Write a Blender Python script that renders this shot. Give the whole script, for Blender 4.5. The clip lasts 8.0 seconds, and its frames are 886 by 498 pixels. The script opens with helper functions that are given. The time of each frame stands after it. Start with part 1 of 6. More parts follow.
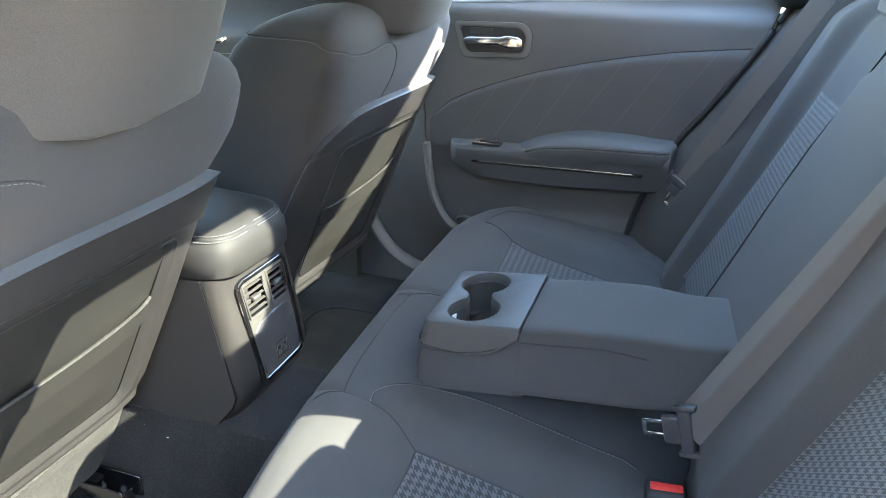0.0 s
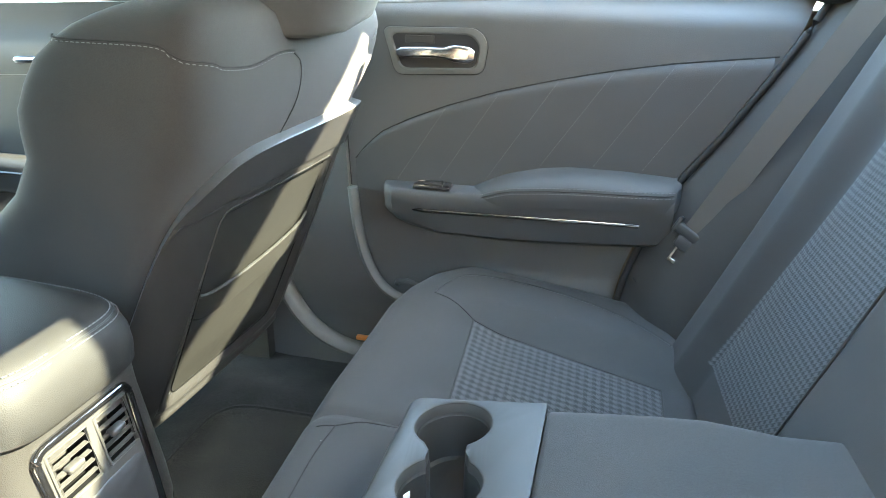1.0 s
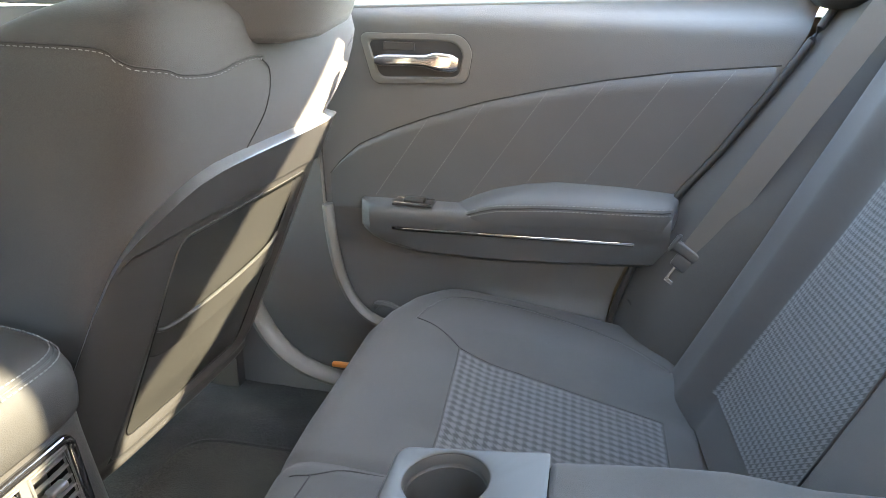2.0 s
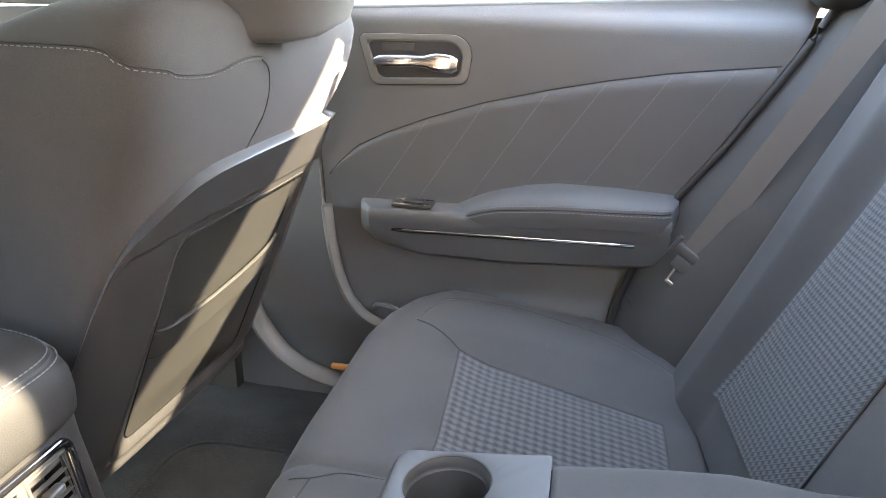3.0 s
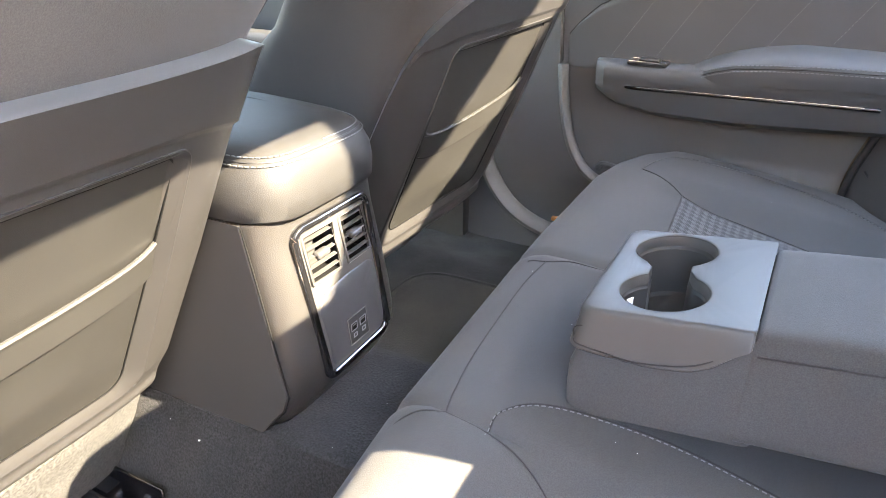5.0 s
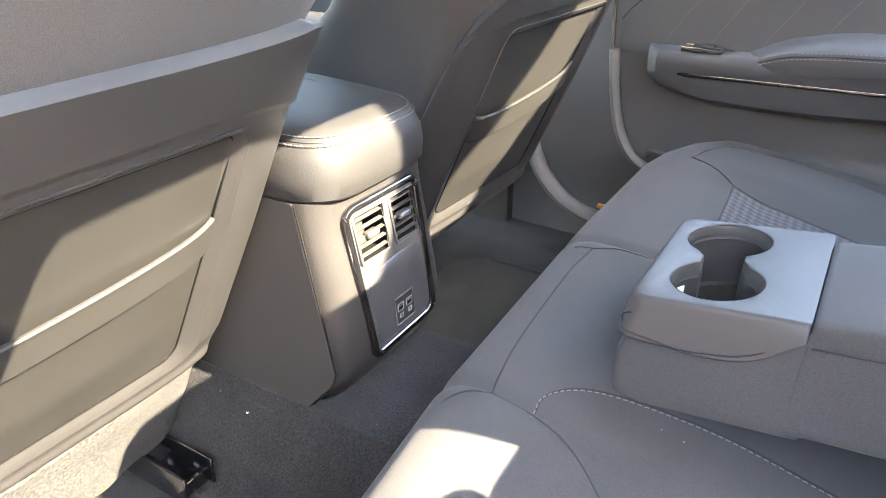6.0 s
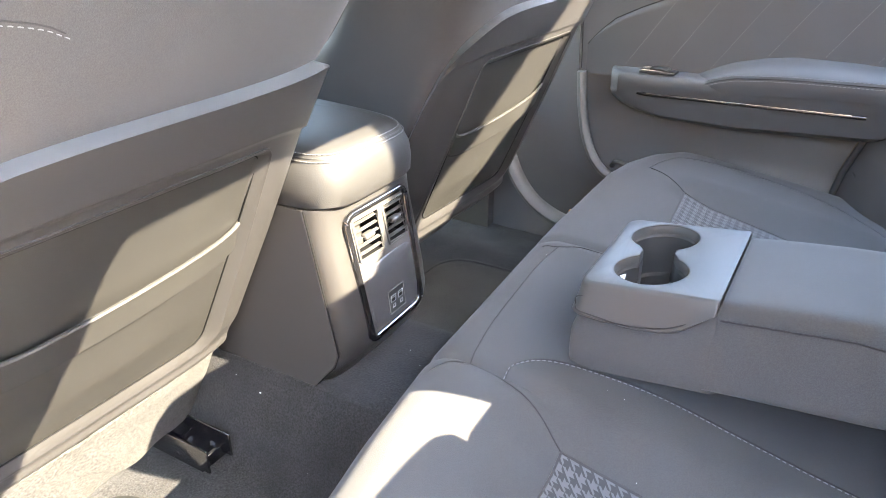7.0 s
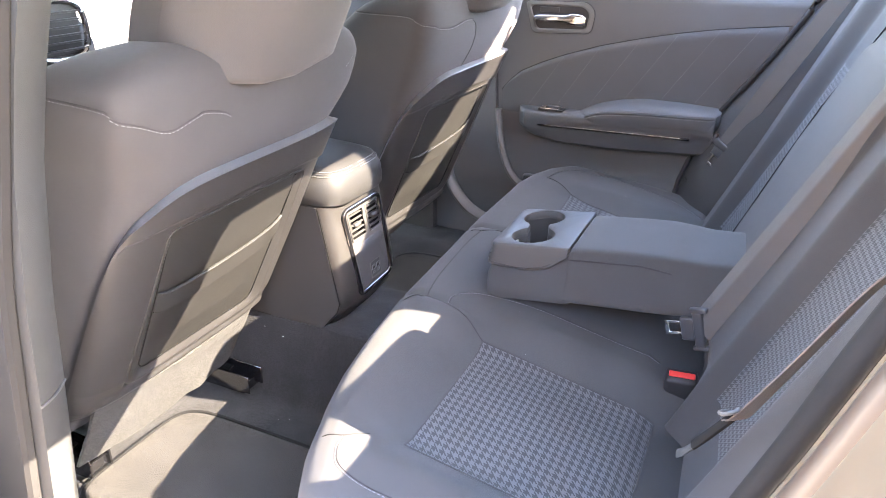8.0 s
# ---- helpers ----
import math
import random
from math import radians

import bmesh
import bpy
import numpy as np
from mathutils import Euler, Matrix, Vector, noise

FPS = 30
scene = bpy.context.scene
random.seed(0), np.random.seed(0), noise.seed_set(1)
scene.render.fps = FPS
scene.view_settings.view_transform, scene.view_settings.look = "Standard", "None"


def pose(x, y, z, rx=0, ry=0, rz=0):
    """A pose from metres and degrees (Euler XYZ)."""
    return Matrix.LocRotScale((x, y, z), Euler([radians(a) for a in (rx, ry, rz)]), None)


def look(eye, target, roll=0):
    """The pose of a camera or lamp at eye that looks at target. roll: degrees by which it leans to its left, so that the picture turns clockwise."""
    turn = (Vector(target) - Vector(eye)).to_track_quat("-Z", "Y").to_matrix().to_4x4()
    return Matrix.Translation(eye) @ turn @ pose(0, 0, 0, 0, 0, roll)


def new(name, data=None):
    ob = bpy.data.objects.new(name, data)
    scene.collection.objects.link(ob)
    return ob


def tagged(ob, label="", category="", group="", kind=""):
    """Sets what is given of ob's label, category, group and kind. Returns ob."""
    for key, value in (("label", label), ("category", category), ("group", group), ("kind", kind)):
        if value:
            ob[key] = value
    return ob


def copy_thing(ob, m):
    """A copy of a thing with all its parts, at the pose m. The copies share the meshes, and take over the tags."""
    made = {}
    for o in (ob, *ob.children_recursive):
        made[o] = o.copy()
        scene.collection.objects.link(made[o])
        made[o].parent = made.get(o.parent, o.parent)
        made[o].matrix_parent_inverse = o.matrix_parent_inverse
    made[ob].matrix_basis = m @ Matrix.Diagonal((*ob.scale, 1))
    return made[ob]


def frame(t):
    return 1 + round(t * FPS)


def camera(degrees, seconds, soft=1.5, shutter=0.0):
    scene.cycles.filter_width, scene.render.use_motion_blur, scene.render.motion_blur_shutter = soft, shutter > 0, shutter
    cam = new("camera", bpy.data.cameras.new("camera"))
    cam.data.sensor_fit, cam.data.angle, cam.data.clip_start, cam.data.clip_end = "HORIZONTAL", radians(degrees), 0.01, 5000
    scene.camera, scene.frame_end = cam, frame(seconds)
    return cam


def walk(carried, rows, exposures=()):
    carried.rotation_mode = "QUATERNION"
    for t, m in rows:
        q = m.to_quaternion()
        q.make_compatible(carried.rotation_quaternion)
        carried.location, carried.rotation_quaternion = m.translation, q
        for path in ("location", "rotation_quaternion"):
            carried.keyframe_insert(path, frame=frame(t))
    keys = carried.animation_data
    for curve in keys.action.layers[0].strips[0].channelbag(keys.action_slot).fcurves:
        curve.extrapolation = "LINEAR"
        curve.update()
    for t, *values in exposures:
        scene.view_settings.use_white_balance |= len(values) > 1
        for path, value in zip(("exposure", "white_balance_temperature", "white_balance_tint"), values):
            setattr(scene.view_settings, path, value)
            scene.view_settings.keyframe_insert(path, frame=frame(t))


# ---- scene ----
cam = camera(63.8, 8.0, soft=0.8)
EXPOSURES = [(0.0, 5.14, 6530, 2), (0.5, 5.25, 7630, -6), (1.0, 5.66, 7330, -4), (1.5, 5.78, 7750, 1), (3.0, 5.81, 8180, 11), (3.5, 5.56, 8050, 11), (4.0, 5.82, 7980, 12), (4.5, 6.3, 7950, 10), (5.0, 5.99, 7900, 13), (6.5, 6.07, 7580, 12), (7.0, 6.16, 7500, 12), (7.5, 6.38, 7880, 19), (8.0, 5.81, 7330, 19)]
PATH = [
    (0, (0.303, -0.921, 0.964), (-0.305, 0.812, 0.172), 0.9),
    (0.5, (0.216, -0.689, 0.924), (-0.297, 1.09, 0.168), 0.9),
    (1, (0.156, -0.515, 0.888), (-0.279, 1.297, 0.159), 0.9),
    (1.5, (0.131, -0.442, 0.876), (-0.249, 1.388, 0.167), 1.1),
    (3, (0.119, -0.43, 0.873), (-0.243, 1.409, 0.175), 1.3),
    (3.5, (0.15, -0.48, 0.862), (-0.308, 1.324, 0.131), 1.0),
    (4, (0.157, -0.535, 0.834), (-0.441, 1.204, 0.047), 0.7),
    (4.5, (0.136, -0.575, 0.795), (-0.597, 1.085, -0.045), 0.5),
    (5, (0.12, -0.604, 0.776), (-0.72, 0.984, -0.102), 0.2),
    (5.2, (0.113, -0.609, 0.774), (-0.754, 0.956, -0.119), 0.3),
    (6.5, (0.114, -0.625, 0.779), (-0.819, 0.89, -0.134), 0.1),
    (7, (0.185, -0.73, 0.830), (-0.714, 0.817, -0.062), 0.2),
    (7.5, (0.319, -0.938, 0.925), (-0.525, 0.652, 0.052), 0.0),
    (8, (0.398, -1.181, 0.989), (-0.373, 0.463, 0.150), 0.4),
]
walk(cam, [(t, look(eye, target, roll)) for t, eye, target, roll in PATH], EXPOSURES)

# ---- world, sun, exposure ----
scene.view_settings.exposure = 0.0
SUN_AZ, SUN_EL = 2.0, 38.0
world = bpy.data.worlds.new("sky")
scene.world = world
world.use_nodes = True
wn = world.node_tree.nodes
sky = wn.new("ShaderNodeTexSky")
sky.sky_type = "NISHITA"
sky.sun_disc = False
sky.dust_density = 1.0
sky.ozone_density = 1.0
sky.sun_elevation = radians(SUN_EL)
sky.sun_rotation = radians(90.0 - SUN_AZ)
wn["Background"].inputs["Strength"].default_value = 0.15
world.node_tree.links.new(sky.outputs[0], wn["Background"].inputs["Color"])
sun = new("sun", bpy.data.lights.new("sun", "SUN"))
sun.data.energy = 4.0
sun.data.angle = radians(0.3)
sun.data.color = (1.0, 0.915, 0.77)
SUN_WAY = Vector((math.cos(radians(SUN_EL)) * math.cos(radians(SUN_AZ)), math.cos(radians(SUN_EL)) * math.sin(radians(SUN_AZ)), math.sin(radians(SUN_EL))))
sun.matrix_world = look(SUN_WAY * 10, (0, 0, 0))


# ---- materials ----
def make_mat(name, color, rough, metal=0.0, spec=0.5, grain=0.0, grain_scale=800.0, mottle=0.0, mottle_scale=6.0, bump=0.0, bump_scale=900.0, bump_kind="noise", sheen=0.0, coat=0.0, vary_rough=0.0):
    m = bpy.data.materials.new(name)
    m.use_nodes = True
    nt = m.node_tree
    b = nt.nodes["Principled BSDF"]
    b.inputs["Roughness"].default_value = rough
    b.inputs["Metallic"].default_value = metal
    b.inputs["Specular IOR Level"].default_value = spec
    b.inputs["Sheen Weight"].default_value = sheen
    b.inputs["Coat Weight"].default_value = coat
    b.inputs["Coat Roughness"].default_value = 0.05
    co = nt.nodes.new("ShaderNodeTexCoord")
    base = nt.nodes.new("ShaderNodeRGB")
    base.outputs[0].default_value = (*color, 1)
    last = base.outputs[0]
    for amount, size, detail in ((grain, grain_scale, 2.0), (mottle, mottle_scale, 4.0)):
        if amount <= 0:
            continue
        n = nt.nodes.new("ShaderNodeTexNoise")
        n.inputs["Scale"].default_value = size
        n.inputs["Detail"].default_value = detail
        nt.links.new(co.outputs["Object"], n.inputs["Vector"])
        r = nt.nodes.new("ShaderNodeMapRange")
        r.inputs["From Min"].default_value, r.inputs["From Max"].default_value = 0.3, 0.7
        r.inputs["To Min"].default_value, r.inputs["To Max"].default_value = 1 - amount, 1 + amount
        nt.links.new(n.outputs["Fac"], r.inputs["Value"])
        mul = nt.nodes.new("ShaderNodeVectorMath")
        mul.operation = "SCALE"
        nt.links.new(last, mul.inputs[0])
        nt.links.new(r.outputs[0], mul.inputs["Scale"])
        last = mul.outputs[0]
        if vary_rough > 0 and size == mottle_scale:
            q = nt.nodes.new("ShaderNodeMapRange")
            q.inputs["To Min"].default_value, q.inputs["To Max"].default_value = rough - vary_rough, rough + vary_rough
            nt.links.new(n.outputs["Fac"], q.inputs["Value"])
            nt.links.new(q.outputs[0], b.inputs["Roughness"])
    nt.links.new(last, b.inputs["Base Color"])
    if bump > 0:
        if bump_kind == "voronoi":
            t = nt.nodes.new("ShaderNodeTexVoronoi")
            out = t.outputs["Distance"]
        else:
            t = nt.nodes.new("ShaderNodeTexNoise")
            t.inputs["Detail"].default_value = 3.0
            out = t.outputs["Fac"]
        t.inputs["Scale"].default_value = bump_scale
        nt.links.new(co.outputs["Object"], t.inputs["Vector"])
        bp = nt.nodes.new("ShaderNodeBump")
        bp.inputs["Strength"].default_value = bump
        bp.inputs["Distance"].default_value = 0.001
        nt.links.new(out, bp.inputs["Height"])
        nt.links.new(bp.outputs[0], b.inputs["Normal"])
    return m


def houndstooth(name, dark, light, cell):
    """Woven check of broken teeth, laid along the mesh's own UVs in metres."""
    m = bpy.data.materials.new(name)
    m.use_nodes = True
    nt = m.node_tree
    b = nt.nodes["Principled BSDF"]
    b.inputs["Roughness"].default_value = 0.85
    b.inputs["Sheen Weight"].default_value = 0.04
    uv = nt.nodes.new("ShaderNodeUVMap")
    sep = nt.nodes.new("ShaderNodeSeparateXYZ")
    nt.links.new(uv.outputs[0], sep.inputs[0])

    def op(kind, a, c=None):
        n = nt.nodes.new("ShaderNodeMath")
        n.operation = kind
        for slot, v in ((0, a), (1, c)):
            if v is None:
                continue
            if isinstance(v, (int, float)):
                n.inputs[slot].default_value = v
            else:
                nt.links.new(v, n.inputs[slot])
        return n.outputs[0]

    u = op("FRACT", op("MULTIPLY", sep.outputs[0], 1.0 / cell))
    v = op("FRACT", op("MULTIPLY", sep.outputs[1], 1.0 / cell))
    hu, hv = op("LESS_THAN", u, 0.5), op("LESS_THAN", v, 0.5)
    diag = op("LESS_THAN", op("FRACT", op("MULTIPLY", op("ADD", u, v), 2.0)), 0.5)
    both = op("MULTIPLY", hu, hv)
    one = op("SUBTRACT", op("MAXIMUM", hu, hv), both)
    tooth = op("ADD", both, op("MULTIPLY", one, diag))
    noise_n = nt.nodes.new("ShaderNodeTexNoise")
    noise_n.inputs["Scale"].default_value = 1400.0
    co = nt.nodes.new("ShaderNodeTexCoord")
    nt.links.new(co.outputs["Object"], noise_n.inputs["Vector"])
    mix = nt.nodes.new("ShaderNodeMix")
    mix.data_type = "RGBA"
    mix.inputs[6].default_value, mix.inputs[7].default_value = (*dark, 1), (*light, 1)
    nt.links.new(op("MULTIPLY", tooth, op("ADD", 0.6, op("MULTIPLY", noise_n.outputs["Fac"], 0.8))), mix.inputs[0])
    nt.links.new(mix.outputs[2], b.inputs["Base Color"])
    bp = nt.nodes.new("ShaderNodeBump")
    bp.inputs["Strength"].default_value, bp.inputs["Distance"].default_value = 0.5, 0.0012
    nt.links.new(op("ADD", tooth, noise_n.outputs["Fac"]), bp.inputs["Height"])
    nt.links.new(bp.outputs[0], b.inputs["Normal"])
    return m


M_CLOTH = make_mat("seat cloth", (0.043, 0.0425, 0.042), 0.88, grain=0.22, grain_scale=900, mottle=0.12, mottle_scale=7, bump=0.3, bump_scale=1000, sheen=0.06)
M_CLOTH_DARK = make_mat("seat side cloth", (0.038, 0.0358, 0.035), 0.9, grain=0.2, grain_scale=900, mottle=0.12, mottle_scale=6, bump=0.3, bump_scale=1000, sheen=0.05)
M_BOLSTER = make_mat("side bolster cloth", (0.036, 0.034, 0.033), 0.85, grain=0.2, grain_scale=900, mottle=0.12, mottle_scale=6, bump=0.3, bump_scale=1000, sheen=0.05)
M_HEADREST = make_mat("headrest cloth", (0.045, 0.043, 0.042), 0.88, grain=0.2, grain_scale=900, mottle=0.10, mottle_scale=7, bump=0.3, bump_scale=1000, sheen=0.05)
M_SEAM = make_mat("dark seam thread", (0.022, 0.021, 0.021), 0.9, grain=0.2)
M_WELL = make_mat("deep black plastic", (0.006, 0.006, 0.006), 0.9, spec=0.1, mottle=0.1)
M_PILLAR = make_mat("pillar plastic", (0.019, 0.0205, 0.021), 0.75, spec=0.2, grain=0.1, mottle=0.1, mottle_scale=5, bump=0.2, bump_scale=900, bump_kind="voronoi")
M_INSERT = make_mat("smooth black panel", (0.040, 0.040, 0.042), 0.35, mottle=0.08, mottle_scale=9, bump=0.05)
M_CONSOLE = make_mat("console side plastic matt", (0.036, 0.0335, 0.0315), 0.55, grain=0.10, grain_scale=700, mottle=0.10, bump=0.25, bump_scale=900)
M_WALL = make_mat("brown rendered wall", (0.17, 0.115, 0.08), 0.9, grain=0.15, grain_scale=30, mottle=0.2, mottle_scale=0.8, bump=0.4, bump_scale=40)
# left bolster, in a darker base colour than the right one
M_QUARTER = make_mat("darker left bolster", (0.014, 0.013, 0.0125), 0.85, spec=0.08, grain=0.1, mottle=0.12, mottle_scale=6, bump=0.2, bump_scale=900)
M_DOOR = make_mat("door insert vinyl", (0.069, 0.071, 0.073), 0.5, spec=0.4, grain=0.08, grain_scale=900, mottle=0.08, mottle_scale=6, bump=0.18, bump_scale=1000, bump_kind="voronoi", vary_rough=0.05)
M_HOUND = houndstooth("woven check cloth", (0.030, 0.030, 0.031), (0.093, 0.094, 0.096), 0.0128)
M_SHELL = make_mat("moulded black plastic", (0.0295, 0.0285, 0.028), 0.42, spec=0.45, grain=0.08, grain_scale=900, mottle=0.07, mottle_scale=9, bump=0.15, bump_scale=1300, vary_rough=0.06)
# shell plastic made paler, so the sky's shine sits in its colour
M_LIP_SHINE = make_mat("shell edge with painted shine", (0.080, 0.082, 0.085), 0.34, coat=0.35, mottle=0.06, mottle_scale=9, bump=0.06, bump_scale=1500)
M_POCKET = make_mat("pocket vinyl", (0.0225, 0.0220, 0.0203), 0.42, spec=0.45, grain=0.08, mottle=0.10, mottle_scale=8, bump=0.2, bump_scale=1200)
M_TRIM = make_mat("door trim plastic", (0.087, 0.087, 0.087), 0.55, grain=0.10, grain_scale=900, mottle=0.08, mottle_scale=5, bump=0.25, bump_scale=1000, bump_kind="voronoi", vary_rough=0.06)
M_VINYL = make_mat("soft black vinyl", (0.025, 0.0245, 0.024), 0.58, spec=0.28, grain=0.10, grain_scale=900, mottle=0.08, mottle_scale=6, bump=0.18, bump_scale=1000, bump_kind="voronoi", vary_rough=0.06)
M_GRAINED = make_mat("grained plastic", (0.026, 0.0245, 0.023), 0.40, grain=0.08, mottle=0.06, bump=0.22, bump_scale=1050, bump_kind="voronoi", vary_rough=0.05)
M_SIDE = make_mat("console side plastic", (0.11, 0.107, 0.10), 0.6, grain=0.05, mottle=0.08, bump=0.2, bump_scale=1200)
M_GLOSS = make_mat("gloss black", (0.008, 0.008, 0.009), 0.06, coat=1.0)
M_SATIN = make_mat("satin grey panel", (0.052, 0.051, 0.049), 0.48, metal=0.05, spec=0.38, grain=0.04, grain_scale=1200, mottle=0.05, bump=0.05, bump_scale=1200)
M_LINER = make_mat("cup liner plastic", (0.030, 0.029, 0.028), 0.6, mottle=0.12, mottle_scale=12, bump=0.1)
M_VENT = make_mat("satin vent plastic", (0.062, 0.060, 0.057), 0.36, spec=0.4, grain=0.05, mottle=0.06, bump=0.05)
M_SLAT = make_mat("polished slat plastic", (0.055, 0.053, 0.051), 0.30, coat=0.3, mottle=0.06)
M_DARK = make_mat("dark inner plastic", (0.018, 0.018, 0.019), 0.55, mottle=0.1, bump=0.1)
M_CHROME = make_mat("satin chrome", (0.72, 0.70, 0.68), 0.14, metal=1.0, mottle=0.03, vary_rough=0.04)
M_STEEL = make_mat("polished steel", (0.62, 0.62, 0.60), 0.22, metal=1.0, mottle=0.06)
M_THREAD = make_mat("grey thread", (0.15, 0.152, 0.153), 0.8, grain=0.15)
M_BELT = make_mat("belt webbing", (0.078, 0.070, 0.064), 0.75, grain=0.08, grain_scale=900, mottle=0.06, bump=0.3, bump_scale=1000, sheen=0.15)
M_WEB = make_mat("brown belt webbing", (0.085, 0.068, 0.057), 0.8, grain=0.08, grain_scale=900, mottle=0.06, bump=0.3, bump_scale=1000, sheen=0.1)
M_CARPET = make_mat("black carpet", (0.0148, 0.0144, 0.0148), 1.0, grain=0.85, grain_scale=380, mottle=0.3, mottle_scale=16, bump=1.0, bump_scale=330, sheen=0.06)
M_FLAP = make_mat("grey felt flap", (0.046, 0.0455, 0.043), 1.0, grain=0.8, grain_scale=330, bump=0.8, bump_scale=600)
M_PILE = make_mat("mat pile", (0.026, 0.0245, 0.022), 1.0, grain=0.8, grain_scale=420, mottle=0.25, mottle_scale=14, bump=1.0, bump_scale=480, sheen=0.02)
M_RED = make_mat("red button", (0.55, 0.035, 0.03), 0.35, mottle=0.08)
M_WHITE = make_mat("white paper", (0.75, 0.75, 0.72), 0.7, mottle=0.05)
M_MARK = make_mat("pale print", (0.19, 0.193, 0.196), 0.6)
M_BODY = make_mat("body paint", (0.17, 0.135, 0.095), 0.25, metal=0.35, coat=0.6, mottle=0.08, mottle_scale=12)
# body paint again, with the flange's shade put into the colour
M_FLANGE_SHADE = make_mat("body paint with painted shade", (0.055, 0.040, 0.029), 0.45, coat=0.2, mottle=0.08, mottle_scale=12)
M_RUBBER = make_mat("rubber seal", (0.012, 0.012, 0.012), 0.85, spec=0.12, mottle=0.1, bump=0.2)
M_HEAD = make_mat("headliner cloth", (0.40, 0.385, 0.36), 0.95, grain=0.08, mottle=0.05)
M_GROUND = make_mat("pale concrete", (0.335, 0.30, 0.258), 0.9, grain=0.12, grain_scale=40, mottle=0.15, mottle_scale=0.6, bump=0.3, bump_scale=60)
M_AMBER = make_mat("amber reflector", (0.62, 0.24, 0.07), 0.3, mottle=0.1)


# ---- mesh helpers ----
def part(name, bm, material, parent=None, label="", smooth=True):
    me = bpy.data.meshes.new(name)
    bmesh.ops.recalc_face_normals(bm, faces=bm.faces)
    bm.to_mesh(me)
    bm.free()
    me.materials.append(material)
    if smooth:
        me.shade_smooth()
        me.set_sharp_from_angle(angle=radians(38))
    ob = new(name, me)
    if parent is not None:
        ob.parent = parent
    if label:
        ob["label"] = label
    return ob


def thing(name, label, category, group="", kind="", at=(0, 0, 0)):
    ob = new(name)
    ob.empty_display_size = 0.02
    ob.matrix_world = pose(*at)
    return tagged(ob, label, category, group, kind)


def lerp(a, b, t):
    return a + (b - a) * t


def ease(t):
    t = min(max(t, 0.0), 1.0)
    return t * t * (3 - 2 * t)


def curve_at(keys, t):
    """Smooth value at t from (t, value) pairs in order."""
    if t <= keys[0][0]:
        return keys[0][1]
    for (a, va), (b, vb) in zip(keys, keys[1:]):
        if t <= b:
            return lerp(va, vb, (t - a) / (b - a))
    return keys[-1][1]


def box(x0, x1, y0, y1, z0, z1, bevel=0.0, segs=3, bm=None):
    own = bmesh.new()
    bmesh.ops.create_cube(own, size=1.0)
    bmesh.ops.scale(own, vec=(x1 - x0, y1 - y0, z1 - z0), verts=own.verts)
    bmesh.ops.translate(own, vec=((x0 + x1) / 2, (y0 + y1) / 2, (z0 + z1) / 2), verts=own.verts)
    if bevel > 0:
        bmesh.ops.bevel(own, geom=own.edges[:], offset=bevel, segments=segs, profile=0.5, affect="EDGES")
    return merge(bm, own)


def merge(bm, own):
    if bm is None:
        return own
    me = bpy.data.meshes.new("tmp")
    own.to_mesh(me)
    own.free()
    bm.from_mesh(me)
    bpy.data.meshes.remove(me)
    return bm


def moved(bm, m):
    bmesh.ops.transform(bm, matrix=m, verts=bm.verts)
    return bm


def grid(f, nu, nv, bm=None, uv=None, thick=None):
    """A sheet from f(i / nu, j / nv) -> (x, y, z); uv: metres for u and v; thick: a vector by which a back and rim are added."""
    own = bmesh.new()
    rows = [[own.verts.new(f(i / nu, j / nv)) for j in range(nv + 1)] for i in range(nu + 1)]
    lay = own.loops.layers.uv.new("uv") if uv else None
    for i in range(nu):
        for j in range(nv):
            face = own.faces.new((rows[i][j], rows[i + 1][j], rows[i + 1][j + 1], rows[i][j + 1]))
            if lay:
                for loop, (a, c) in zip(face.loops, ((i, j), (i + 1, j), (i + 1, j + 1), (i, j + 1))):
                    loop[lay].uv = (a / nu * uv[0], c / nv * uv[1])
    if thick is not None:
        tv = Vector(thick)
        back = [[own.verts.new(v.co + tv) for v in row] for row in rows]
        for i in range(nu):
            for j in range(nv):
                own.faces.new((back[i][j], back[i][j + 1], back[i + 1][j + 1], back[i + 1][j]))
        for i in range(nu):
            own.faces.new((rows[i][0], back[i][0], back[i + 1][0], rows[i + 1][0]))
            own.faces.new((rows[i][nv], rows[i + 1][nv], back[i + 1][nv], back[i][nv]))
        for j in range(nv):
            own.faces.new((rows[0][j], rows[0][j + 1], back[0][j + 1], back[0][j]))
            own.faces.new((rows[nu][j], back[nu][j], back[nu][j + 1], rows[nu][j + 1]))
    return merge(bm, own)


def loft(rings, caps=True, bm=None):
    """Closed rings of equal count, joined in order."""
    own = bmesh.new()
    vs = [[own.verts.new(p) for p in ring] for ring in rings]
    n = len(rings[0])
    for a, b in zip(vs, vs[1:]):
        for k in range(n):
            own.faces.new((a[k], a[(k + 1) % n], b[(k + 1) % n], b[k]))
    if caps:
        own.faces.new(vs[0][::-1])
        own.faces.new(vs[-1])
    return merge(bm, own)


def super_ring(n, a, b, e=3.0):
    """n points of a superellipse with half-axes a, b."""
    out = []
    for k in range(n):
        t = 2 * math.pi * k / n
        c, s = math.cos(t), math.sin(t)
        out.append((a * math.copysign(abs(c) ** (2 / e), c), b * math.copysign(abs(s) ** (2 / e), s)))
    return out


